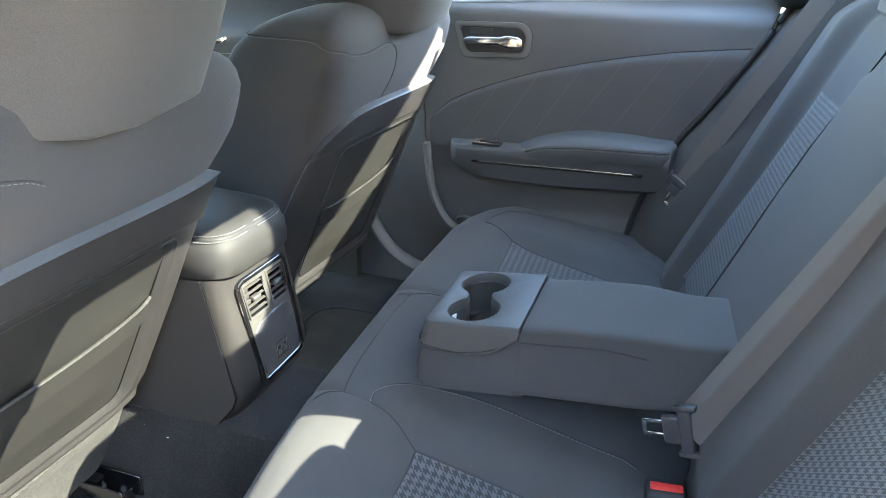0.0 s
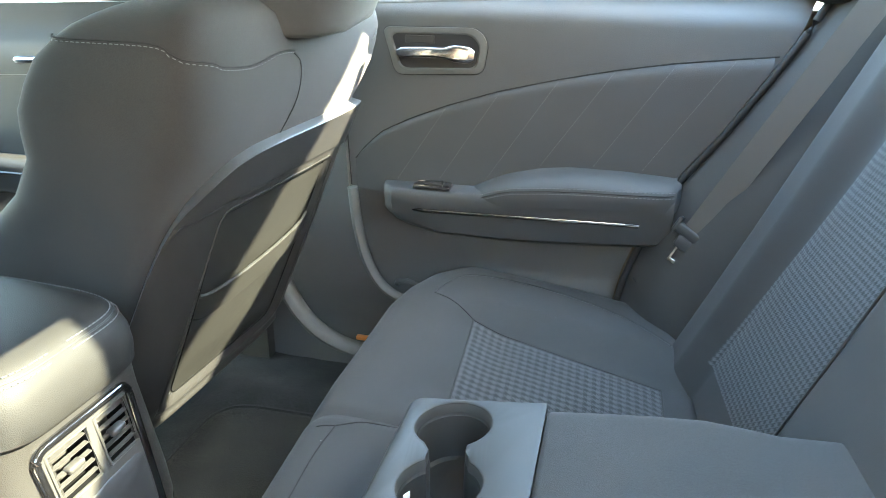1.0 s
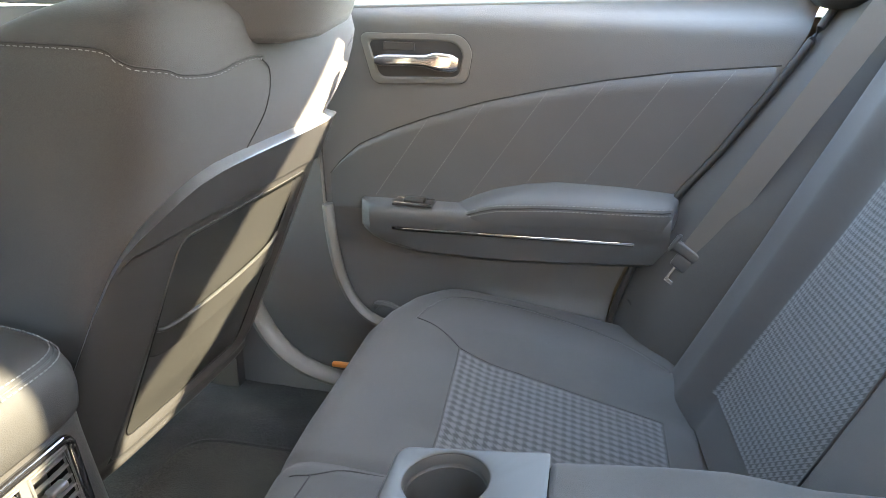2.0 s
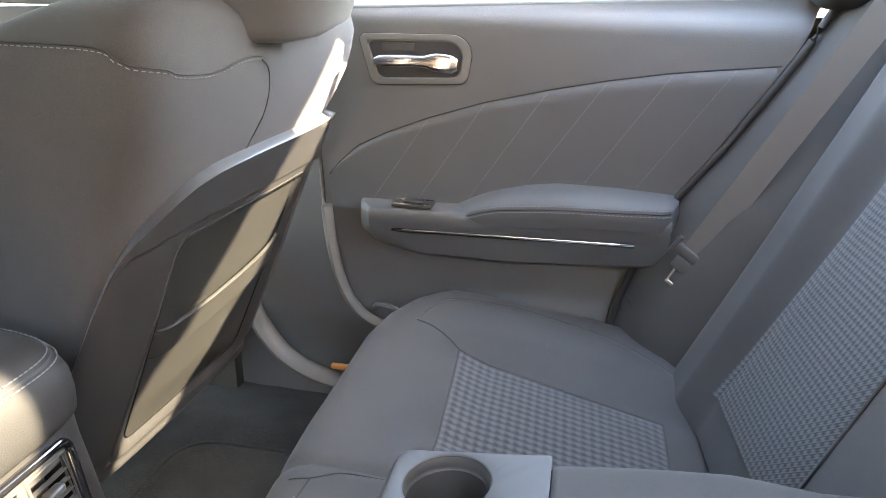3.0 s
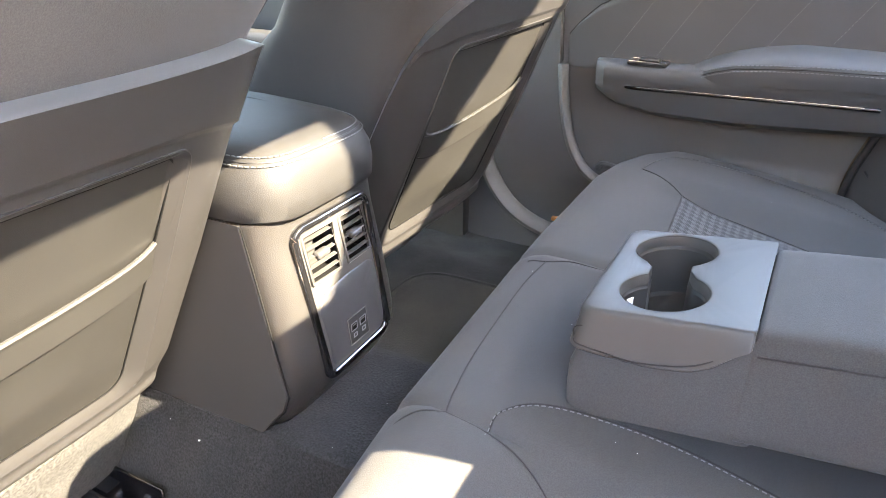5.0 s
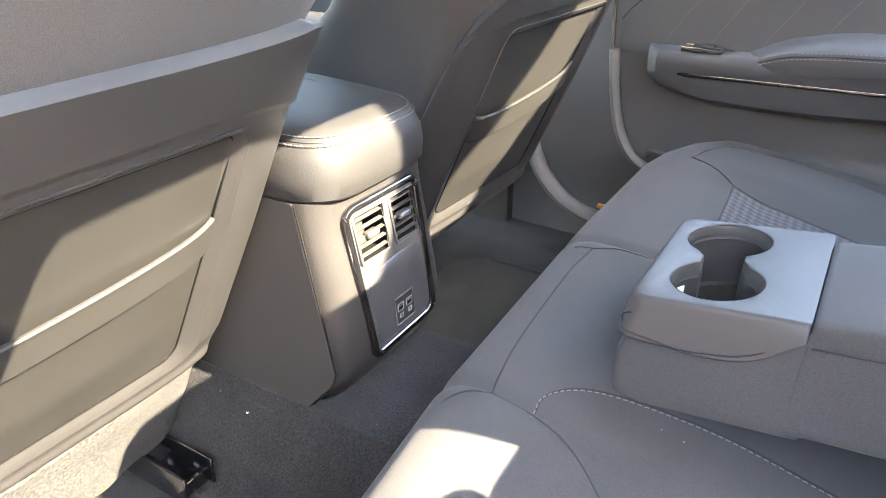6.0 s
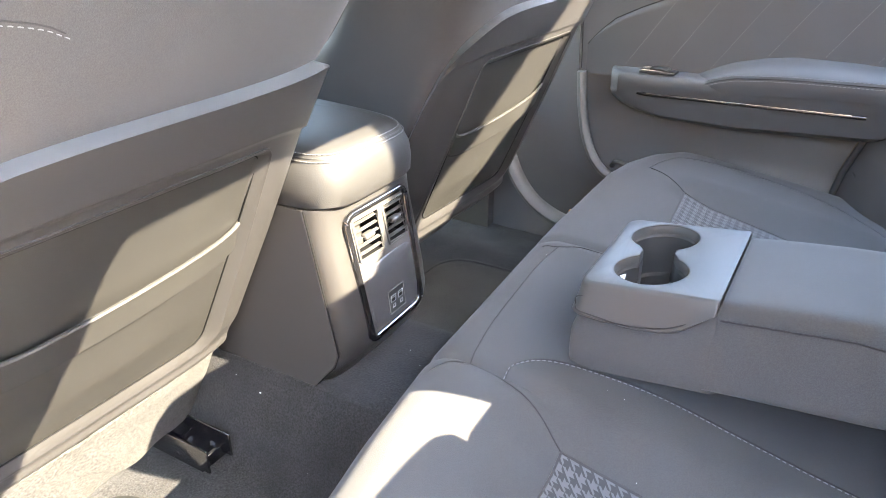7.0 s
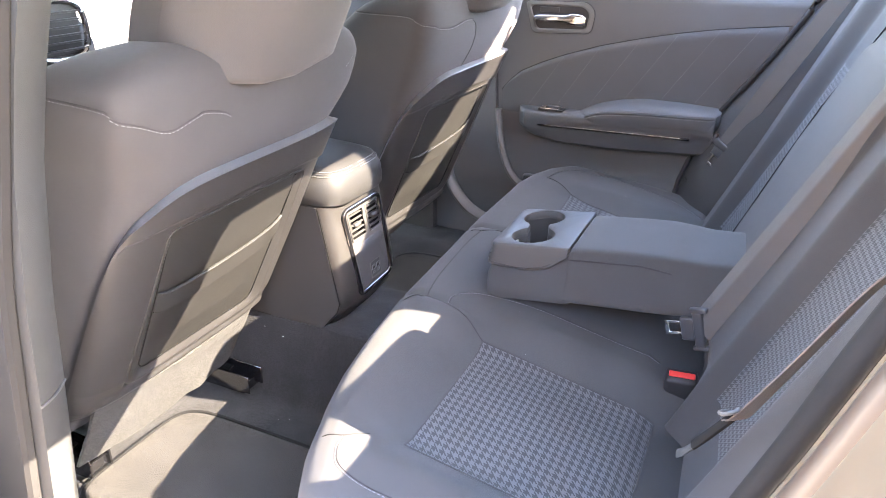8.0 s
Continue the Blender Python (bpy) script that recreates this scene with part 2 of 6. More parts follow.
def tube(points, r, n=6, bm=None, flat=1.0):
    """A round or flattened bar along points."""
    pts = [Vector(p) for p in points]
    rings = []
    for i, p in enumerate(pts):
        d = (pts[min(i + 1, len(pts) - 1)] - pts[max(i - 1, 0)]).normalized()
        side = d.cross(Vector((0, 0, 1)) if abs(d.z) < 0.9 else Vector((1, 0, 0))).normalized()
        up = side.cross(d)
        rings.append([p + side * math.cos(2 * math.pi * k / n) * r + up * math.sin(2 * math.pi * k / n) * r * flat for k in range(n)])
    return loft(rings, True, bm)


def along(points, step):
    """Points at even steps along a polyline, with the way there."""
    pts = [Vector(p) for p in points]
    out, left = [], 0.0
    for a, b in zip(pts, pts[1:]):
        d = (b - a).length
        if d < 1e-9:
            continue
        w = (b - a) / d
        s = left
        while s < d:
            out.append((a + w * s, w))
            s += step
        left = s - d
    return out


def stitches(points, length=0.0042, gap=0.0024, r=0.0006, bm=None):
    """A seam of single stitches along a polyline."""
    own = bm if bm is not None else bmesh.new()
    for p, w in along(points, length + gap):
        tube((p, p + w * length * 0.5 + Vector((0, 0, r * 0.4)), p + w * length), r, 5, own)
    return own


def smooth_line(points, n=8):
    """A Catmull-Rom curve through points."""
    p = [Vector(q) for q in points]
    p = [p[0] * 2 - p[1]] + p + [p[-1] * 2 - p[-2]]
    out = []
    for i in range(1, len(p) - 2):
        for k in range(n):
            t = k / n
            a, b, c, d = p[i - 1], p[i], p[i + 1], p[i + 2]
            out.append(0.5 * ((2 * b) + (c - a) * t + (2 * a - 5 * b + 4 * c - d) * t * t + (3 * b - a - 3 * c + d) * t ** 3))
    out.append(p[-2])
    return out


# ---- surroundings and car shell ----
def ground():
    bm = grid(lambda u, v: (lerp(-80, 80, u), lerp(-80, 80, v), -0.38), 8, 8)
    tagged(part("ground", bm, M_GROUND), "pale sunlit concrete lot around the car", "ground", kind="structure")


def light_block_wall():
    # unseen wall, added to hold back daylight at the open left door
    tagged(part("wall_light_block", box(-6.0, 3.5, -2.75, -2.45, -0.40, 1.55, 0.02, 2), M_WALL), "unseen brown rendered wall, added to cut light from the left", "wall", kind="structure")


def tunnel_z(x, y):
    """Height of the carpet: low footwells and a raised tunnel in the middle."""
    a = abs(y)
    z = 0.035 + 0.168 * (1 - ease((a - 0.105) / 0.075))
    return z + 0.03 * ease((a - 0.57) / 0.10)


def floor_carpet():
    def f(u, v):
        x, y = lerp(-1.6, 0.2, u), lerp(-0.72, 0.80, v)
        return (x, y, tunnel_z(x, y) + 0.0022 * noise.noise((x * 22, y * 22, 0)) + 0.0012 * noise.noise((x * 90, y * 90, 3)))
    tagged(part("floor", grid(f, 150, 130, thick=(0, 0, -0.03)), M_CARPET), "black carpeted car floor with a raised tunnel", "floor", kind="structure")


def roof():
    def f(u, v):
        y = lerp(-0.58, 0.60, v)
        # unseen rear edge, cut back on the right to shape the sun patches
        x = lerp(-1.08, lerp(0.452 - 0.22 * y * y, 0.18, ease((y - 0.28) / 0.10)), u)
        return (x, y, 1.235 - 0.09 * (2 * v - 1) ** 2 - 0.04 * (2 * u - 1) ** 2)
    tagged(part("ceiling", grid(f, 12, 12, thick=(0, 0, 0.03)), M_HEAD), "pale cloth headliner of the car roof", "ceiling", kind="structure")


def rear_pillars():
    """The sloping rear pillars beside the rear window, and the shelf behind the bench."""
    # outlines of the unseen pillars, drawn to bound the sun patches
    left = ((0.42, -0.58, 1.16), (0.44, -0.285, 1.225), (0.50, -0.35, 1.205), (0.60, -0.425, 1.13), (0.80, -0.625, 0.97), (1.05, -0.69, 0.86), (1.05, -0.74, 0.80), (0.62, -0.72, 0.84), (0.50, -0.68, 0.95))
    right = ((0.30, 0.60, 1.16), (0.36, 0.58, 1.20), (0.60, 0.64, 1.10), (0.80, 0.66, 0.98), (1.05, 0.66, 0.86), (1.05, 0.76, 0.80), (0.62, 0.74, 0.84), (0.45, 0.70, 0.95))
    for name, shape, text in (("wall_left", left, "left rear roof pillar with pale trim"), ("wall_right", right, "right rear roof pillar with pale trim")):
        bm = bmesh.new()
        bm.faces.new([bm.verts.new(p) for p in shape])
        res = bmesh.ops.extrude_face_region(bm, geom=bm.faces[:])
        bmesh.ops.translate(bm, vec=(0.02, 0, 0.03), verts=[g for g in res["geom"] if isinstance(g, bmesh.types.BMVert)])
        tagged(part(name, bm, M_HEAD, smooth=False), text, "pillar", kind="structure")
    tagged(part("rear_shelf", box(0.60, 1.06, -0.70, 0.72, 0.80, 0.835, 0.008, 2), M_TRIM), "black parcel shelf below the rear window", "shelf", kind="structure")


def tinted(name, tint):
    m = bpy.data.materials.new(name)
    m.use_nodes = True
    nt = m.node_tree
    nt.nodes.remove(nt.nodes["Principled BSDF"])
    clear = nt.nodes.new("ShaderNodeBsdfTransparent")
    clear.inputs[0].default_value = (*tint, 1)
    shine = nt.nodes.new("ShaderNodeBsdfGlossy")
    shine.inputs["Roughness"].default_value = 0.03
    mix = nt.nodes.new("ShaderNodeMixShader")
    mix.inputs[0].default_value = 0.06
    nt.links.new(clear.outputs[0], mix.inputs[1])
    nt.links.new(shine.outputs[0], mix.inputs[2])
    nt.links.new(mix.outputs[0], nt.nodes["Material Output"].inputs[0])
    return m


def windows():
    g = thing("window_1", "sloping tinted rear window of the car", "window", kind="structure")
    # tint set deep to hold back sky light from the rear
    part("pane", grid(lambda u, v: (lerp(0.45, 1.06, u) + 0.03 * math.sin(math.pi * u), lerp(-0.72, 0.74, v), lerp(1.235, 0.85, u) + 0.02 - 0.05 * (2 * v - 1) ** 2), 16, 16), tinted("tinted rear glass", (0.35, 0.36, 0.365)), g)
    # front panes added with a dark tint to dim light from ahead
    green = tinted("green glass dimming front light", (0.30, 0.32, 0.315))
    g = thing("window_2", "sloping green-tinted windscreen of the car", "window", kind="structure")
    part("pane", grid(lambda u, v: (lerp(-1.08, -1.72, u), lerp(-0.60 - 0.12 * u, 0.62 + 0.12 * u, v), lerp(1.19, 0.78, u) - 0.05 * (2 * v - 1) ** 2), 12, 12), green, g)
    for name, y0, y1 in (("window_3", -0.80, -0.62), ("window_4", 0.80, 0.64)):
        g = thing(name, "closed green-tinted front door window", "window", kind="structure")
        part("pane", grid(lambda u, v: (lerp(lerp(-1.62, -1.12, v), -0.40, u), lerp(y0, y1, v), lerp(0.81, 1.15, v)), 6, 6), green, g)


def bulkhead():
    tagged(part("wall_boot", box(0.475, 0.50, -0.72, 0.77, 0.0, 0.40, 0.0, 1), M_DARK), "dark bulkhead between bench and boot", "wall", kind="structure")
    tagged(part("floor_boot", box(0.15, 1.10, -0.72, 0.77, 0.0, 0.03, 0.0, 1), M_DARK), "dark floor below the bench and in the boot", "floor", kind="structure")


def roof_rails():
    for name, y0, y1 in (("roof_rail_left", -0.82, -0.56), ("roof_rail_right", 0.585, 0.70)):
        tagged(part(name, box(-1.12, 0.62 if y0 < 0 else 0.25, y0, y1, 1.13, 1.20, 0.02, 3), M_HEAD), "pale trimmed roof side rail above the door", "rail", kind="structure")


def tree():
    """An unseen leaning twin-trunk palm behind the car, added to shape its sun patches."""
    t = thing("shade_palm", "unseen twin-trunk palm with ringed grey bark, added to shade the car", "tree")
    bark = make_mat("palm bark", (0.20, 0.16, 0.12), 0.9, grain=0.2, grain_scale=60, mottle=0.25, mottle_scale=5, bump=0.8, bump_scale=40)
    leaf = make_mat("palm frond", (0.06, 0.10, 0.03), 0.6, mottle=0.25, mottle_scale=3)
    # the lean and girth of the trunk by height, set by where its shadow edges must fall
    lean = ((-0.38, -0.72), (1.0, -0.37), (1.85, -0.105), (2.18, 0.066), (2.40, 0.198), (2.51, 0.231), (2.58, 0.259), (2.65, 0.296), (2.79, 0.440), (2.88, 0.50), (6.10, 0.95))
    slim = ((-0.38, 0.20), (1.85, 0.16), (2.18, 0.165), (2.30, 0.165), (2.40, 0.132), (2.51, 0.106), (2.58, 0.140), (2.65, 0.180), (2.79, 0.172), (2.95, 0.20), (3.4, 0.15), (6.10, 0.14))
    stout = ((-0.38, 0.22), (2.30, 0.23), (2.40, 0.205), (2.46, 0.155), (2.55, 0.122), (2.63, 0.140), (2.79, 0.130), (2.95, 0.16), (3.4, 0.15), (6.10, 0.14))
    for y0, girth in ((0.0, slim), (0.485, stout)):
        rings = []
        for k in range(163):
            z = -0.38 + k * 0.04
            rr = curve_at(girth, z) * (1.0 + 0.02 * (k % 2))
            yc = y0 + curve_at(lean, z)
            rings.append([(2.3 + rr * math.cos(a * math.pi / 8), yc + rr * math.sin(a * math.pi / 8), z) for a in range(16)])
        part("trunk", loft(rings), bark, t)
        tip = Vector((2.3, y0 + 0.95, 6.05))
        for f in range(14):
            a = f * 2.399
            way = Vector((math.cos(a), math.sin(a), 0))
            bm = bmesh.new()
            for s in range(26):
                q = s / 25
                p = tip + way * (1.7 * q) + Vector((0, 0, 0.5 * q - 1.1 * q * q))
                side = way.cross(Vector((0, 0, 1)))
                for sg in (-1, 1):
                    e = p + side * sg * 0.30 * (1 - 0.6 * q) + way * 0.14 + Vector((0, 0, -0.08))
                    b = p + way * 0.03
                    vs = [bm.verts.new(v) for v in (p, b, e)]
                    bm.faces.new(vs)
            part("frond", bm, leaf, t, smooth=False)


# ---- rear bench ----
def nose_x(y):
    """Front of the cushion."""
    return curve_at(((-0.70, 0.005), (-0.68, -0.028), (-0.64, -0.060), (-0.58, -0.090), (-0.48, -0.125), (-0.40, -0.145), (-0.30, -0.162), (-0.15, -0.180), (0.0, -0.188), (0.3, -0.202), (0.55, -0.202), (0.62, -0.190), (0.68, -0.166), (0.72, -0.134), (0.75, -0.08)), y)


def cushion_z(x, y):
    """Top of the cushion."""
    z = curve_at(((-0.12, 0.362), (-0.05, 0.358), (0.05, 0.345), (0.20, 0.322), (0.28, 0.308), (0.36, 0.268)), x)
    left = 1 - ease((abs(y + 0.335) - 0.12) / 0.10)
    right = 1 - ease((abs(y - 0.405) - 0.09) / 0.10)
    deep = ease((x + 0.10) / 0.12)
    z -= deep * (0.046 * left + 0.026 * right)
    z -= 0.04 * ease((-y - 0.61) / 0.09) ** 2 + 0.025 * ease((y - 0.71) / 0.05) ** 2
    # the centre place stands a little proud, with shallow creases beside it
    for c in (-0.145, 0.20):
        z -= 0.006 * math.exp(-((y - c) / 0.008) ** 2) * ease((0.02 - x) / 0.05)
    z += 0.0025 * noise.noise((x * 7, y * 5, 0.4))
    return z


def cushion_point(u, v):
    y = lerp(-0.70, 0.75, u)
    n = nose_x(y)
    if v < 0.4:
        keys = ((0.0, (0.10, -0.30)), (0.08, (0.075, -0.20)), (0.16, (0.04, -0.125)), (0.21, (0.015, -0.085)), (0.25, (0.003, -0.06)), (0.29, (0.0, -0.042)), (0.32, (0.004, -0.027)), (0.345, (0.012, -0.015)), (0.37, (0.024, -0.006)), (0.4, (0.045, 0.0)))
        dx, dz = curve_at([(a, Vector(b)) for a, b in keys], v)
        return (n + dx, y, cushion_z(n + 0.045, y) + dz)
    x = lerp(n + 0.045, 0.42, (v - 0.4) / 0.6)
    return (x, y, cushion_z(x, y))


def on_cushion(x, y, lift=0.001):
    n = nose_x(y)
    if x >= n + 0.045:
        return Vector((x, y, cushion_z(x, y) + lift))
    t = max(0.0, (x - n) / 0.045)
    return Vector((x, y, cushion_z(n + 0.045, y) - 0.042 * (1 - t) ** 2.2 + lift))


def back_x(z, y):
    """Front face of the rear backrest."""
    x = 0.354 - 0.07 * y + 0.42 * (z - 0.36)
    left = 1 - ease((abs(y + 0.342) - 0.072) / 0.055)
    right = 1 - ease((abs(y - 0.380) - 0.120) / 0.055)
    x += 0.035 * (left + right)
    x += 0.06 * ease((abs(y - 0.015) - 0.585) / 0.075) ** 1.5
    x += 0.07 * ease((z - 0.83) / 0.09) ** 2
    x += 0.045 * ease((0.40 - z) / 0.12) * ease((y + 0.22) / 0.05) * ease((0.0 - y) / 0.02)
    # the centre pad stands a little proud between the two places
    lo, hi = -0.088 - 0.16 * (z - 0.36), 0.215 + 0.05 * (z - 0.36)
    x -= (0.007 + 0.004 * ease((z - 0.55) / 0.10)) * ease((y - lo) / 0.020) * ease((hi - y) / 0.020) * (1 - ease((z - 0.80) / 0.02))
    # and is cut away below, where the armrest turns
    x += 0.055 * ease((y + 0.062) / 0.012) * ease((0.128 - y) / 0.012) * ease((0.465 - z) / 0.02)
    return x + 0.002 * noise.noise((y * 6, z * 6, 2.0))


def back_point(u, v):
    y = lerp(-0.69, 0.71, u)
    # the top is lowered in places to let sun onto the cushion's front
    top = 0.925 - 0.110 * ease((-y - 0.465) / 0.03) - 0.032 * ease((y + 0.25) / 0.02) * ease((-0.13 - y) / 0.02)
    z = lerp(0.27, top, v)
    return (back_x(z, y), y, z)


def piping(points, r=0.0022):
    return tube(smooth_line(points, 10), r, 6)


def rear_bench():
    bench = thing("rear_bench", "black cloth rear bench seat with woven check inserts", "seat")
    part("cushion", grid(cushion_point, 180, 80), M_CLOTH, bench, "soft black cloth cushion")
    part("backrest", grid(back_point, 320, 60, thick=(0.10, 0, 0.0)), M_CLOTH_DARK, bench, "reclined black cloth backrest")

    def insert(corners, across, deep):
        (ax, ay), (bx, by), (cx, cy), (dx, dy) = corners

        def f(u, v):
            x = lerp(lerp(ax, bx, u), lerp(dx, cx, u), v)
            y = lerp(lerp(ay, by, u), lerp(dy, cy, u), v)
            return (x, y, cushion_z(x, y) + 0.0006 + 0.003 * min(1, 10 * min(u, 1 - u, v, 1 - v)))
        pad = part("cushion_insert", grid(f, 40, 44, uv=(across, deep)), M_HOUND, bench, "grey and black woven check insert")
        edge = bmesh.new()
        ring = [corners[0], corners[1], corners[2], corners[3], corners[0]]
        for (px, py), (qx, qy) in zip(ring, ring[1:]):
            tube([on_cushion(lerp(px, qx, k / 12), lerp(py, qy, k / 12), 0.0004) for k in range(13)], 0.0016, 6, edge)
        part("seam", edge, M_CLOTH_DARK, pad)

    insert(((0.010, -0.478), (0.008, -0.182), (0.315, -0.195), (0.318, -0.49)), 0.285, 0.305)
    insert(((-0.025, 0.26), (-0.04, 0.527), (0.267, 0.488), (0.27, 0.25)), 0.255, 0.305)

    def back_insert(y0, y1, y2, y3, z0, z1):
        def f(u, v):
            z = lerp(z0, z1, v)
            y = lerp(lerp(y0, y1, u), lerp(y2, y3, u), v)
            return (back_x(z, y) - 0.001 - 0.003 * min(1, 10 * min(u, 1 - u)), y, z)
        part("backrest_insert", grid(f, 26, 50, uv=(1.45 * abs(y1 - y0), 1.45 * (z1 - z0) * 1.085)), M_HOUND, bench, "grey and black woven check insert")

    back_insert(-0.412, -0.252, -0.412, -0.258, 0.365, 0.78)
    back_insert(0.245, 0.517, 0.26, 0.490, 0.330, 0.735)

    # raised seams and their stitching
    def seam_on_cushion(pts, stitched=True, name="seam", r=0.0016):
        line = smooth_line([on_cushion(x, y, 0.0004) for x, y in pts], 10)
        line = [on_cushion(p.x, p.y, 0.0005) for p in line]
        part(name, tube(line, 0.0008, 6), M_SEAM, bench)
        if stitched:
            part("stitching", stitches([p + Vector((0, -0.004, 0.0010)) for p in line], 0.0040, 0.0026, 0.0006), M_THREAD, bench, "pale grey contrast stitching")

    seam_on_cushion(((-0.076, -0.150), (-0.074, -0.122), (-0.052, -0.096), (-0.008, -0.080), (0.077, -0.072), (0.16, -0.078), (0.23, -0.084), (0.30, -0.088)))
    seam_on_cushion(((-0.120, -0.145), (-0.076, -0.150), (-0.030, -0.162), (0.008, -0.182)), False)
    seam_on_cushion(((-0.160, -0.205), (-0.150, -0.175), (-0.120, -0.145)), False)
    seam_on_cushion(((-0.122, 0.585), (-0.108, 0.64), (-0.08, 0.682), (0.0, 0.697), (0.07, 0.692), (0.20, 0.660), (0.285, 0.600)))
    seam_on_cushion(((-0.122, 0.585), (-0.09, 0.57), (-0.04, 0.527)), False)
    seam_on_cushion(((-0.119, -0.145), (-0.132, -0.07), (-0.140, 0.02), (-0.145, 0.11), (-0.142, 0.172)), False)
    seam_on_cushion(((-0.165, 0.168), (-0.142, 0.172), (-0.10, 0.192), (-0.03, 0.20)), False)
    seam_on_cushion(((-0.046, -0.543), (-0.040, -0.570), (-0.020, -0.594), (0.03, -0.606), (0.10, -0.602), (0.2, -0.585)))
    seam_on_cushion(((-0.090, -0.556), (-0.066, -0.551), (-0.046, -0.543), (-0.026, -0.511)), False)

    def back_seam(pts, stitched):
        line = [Vector((back_x(z, y) - 0.0006, y, z)) for y, z in pts]
        fine = []
        for a, b in zip(line, line[1:]):
            for k in range(8):
                q = a.lerp(b, k / 8)
                fine.append(Vector((back_x(q.z, q.y) - 0.0006, q.y, q.z)))
        part("seam", tube(fine, 0.0014, 6), M_SEAM, bench)
        if stitched:
            part("stitching", stitches([p + Vector((-0.0014, -0.005, 0)) for p in fine], 0.0048, 0.0026, 0.0008), M_THREAD, bench, "pale grey contrast stitching")

    back_seam(((-0.565, 0.31), (-0.572, 0.45), (-0.575, 0.60), (-0.57, 0.80)), True)
    part("seam", tube([(back_x(z, 0.20) - 0.001, 0.199 + 0.05 * (z - 0.36), z) for z in (0.40, 0.5, 0.6, 0.7, 0.84)], 0.0016, 6), M_DARK, bench)

    # headrests out of view; widths and heights follow the shade they must throw
    for y, low, high, top_z in ((-0.362, 0.136, 0.126, 0.889), (-0.05, 0.098, 0.195, 1.125), (0.370, 0.178, 0.165, 1.0)):
        rings = []
        for q, g, t in ((0.0, 0.002, 0.03), (0.08, 0.0, 0.045), (0.3, 0.0, 0.05), (0.55, 0.003, 0.048), (0.75, 0.010, 0.042), (0.90, 0.024, 0.030), (1.0, 0.050, 0.012)):
            z = lerp(0.86, top_z, q)
            rings.append([(0.615 + 0.2 * (z - 0.9) + b, y + a, z) for a, b in super_ring(40, lerp(low, high, q) - g, t, 5.0)])
        part("headrest", loft(rings), M_CLOTH, bench, "black cloth rear headrest, sized for the shade it casts")


# ---- fold-down armrest ----
def cup_outline(n=26):
    """Outline of the double cup opening, in metres, counter-clockwise."""
    (ax, ay), (bx, by), r, neck = (0.034, -0.009), (0.026, 0.084), 0.0415, 0.019
    pts = []
    for k in range(n + 1):
        a = math.radians(90 + 33) + math.radians(360 - 66) * k / n
        pts.append((ax + r * math.cos(a), ay + r * math.sin(a)))
    mid = (ay + by) / 2
    pts.append((0.030 + neck, mid))
    for k in range(n + 1):
        a = math.radians(-90 + 33) + math.radians(360 - 66) * k / n
        pts.append((bx + r * math.cos(a), by + r * math.sin(a)))
    pts.append((0.030 - neck, mid))
    return pts


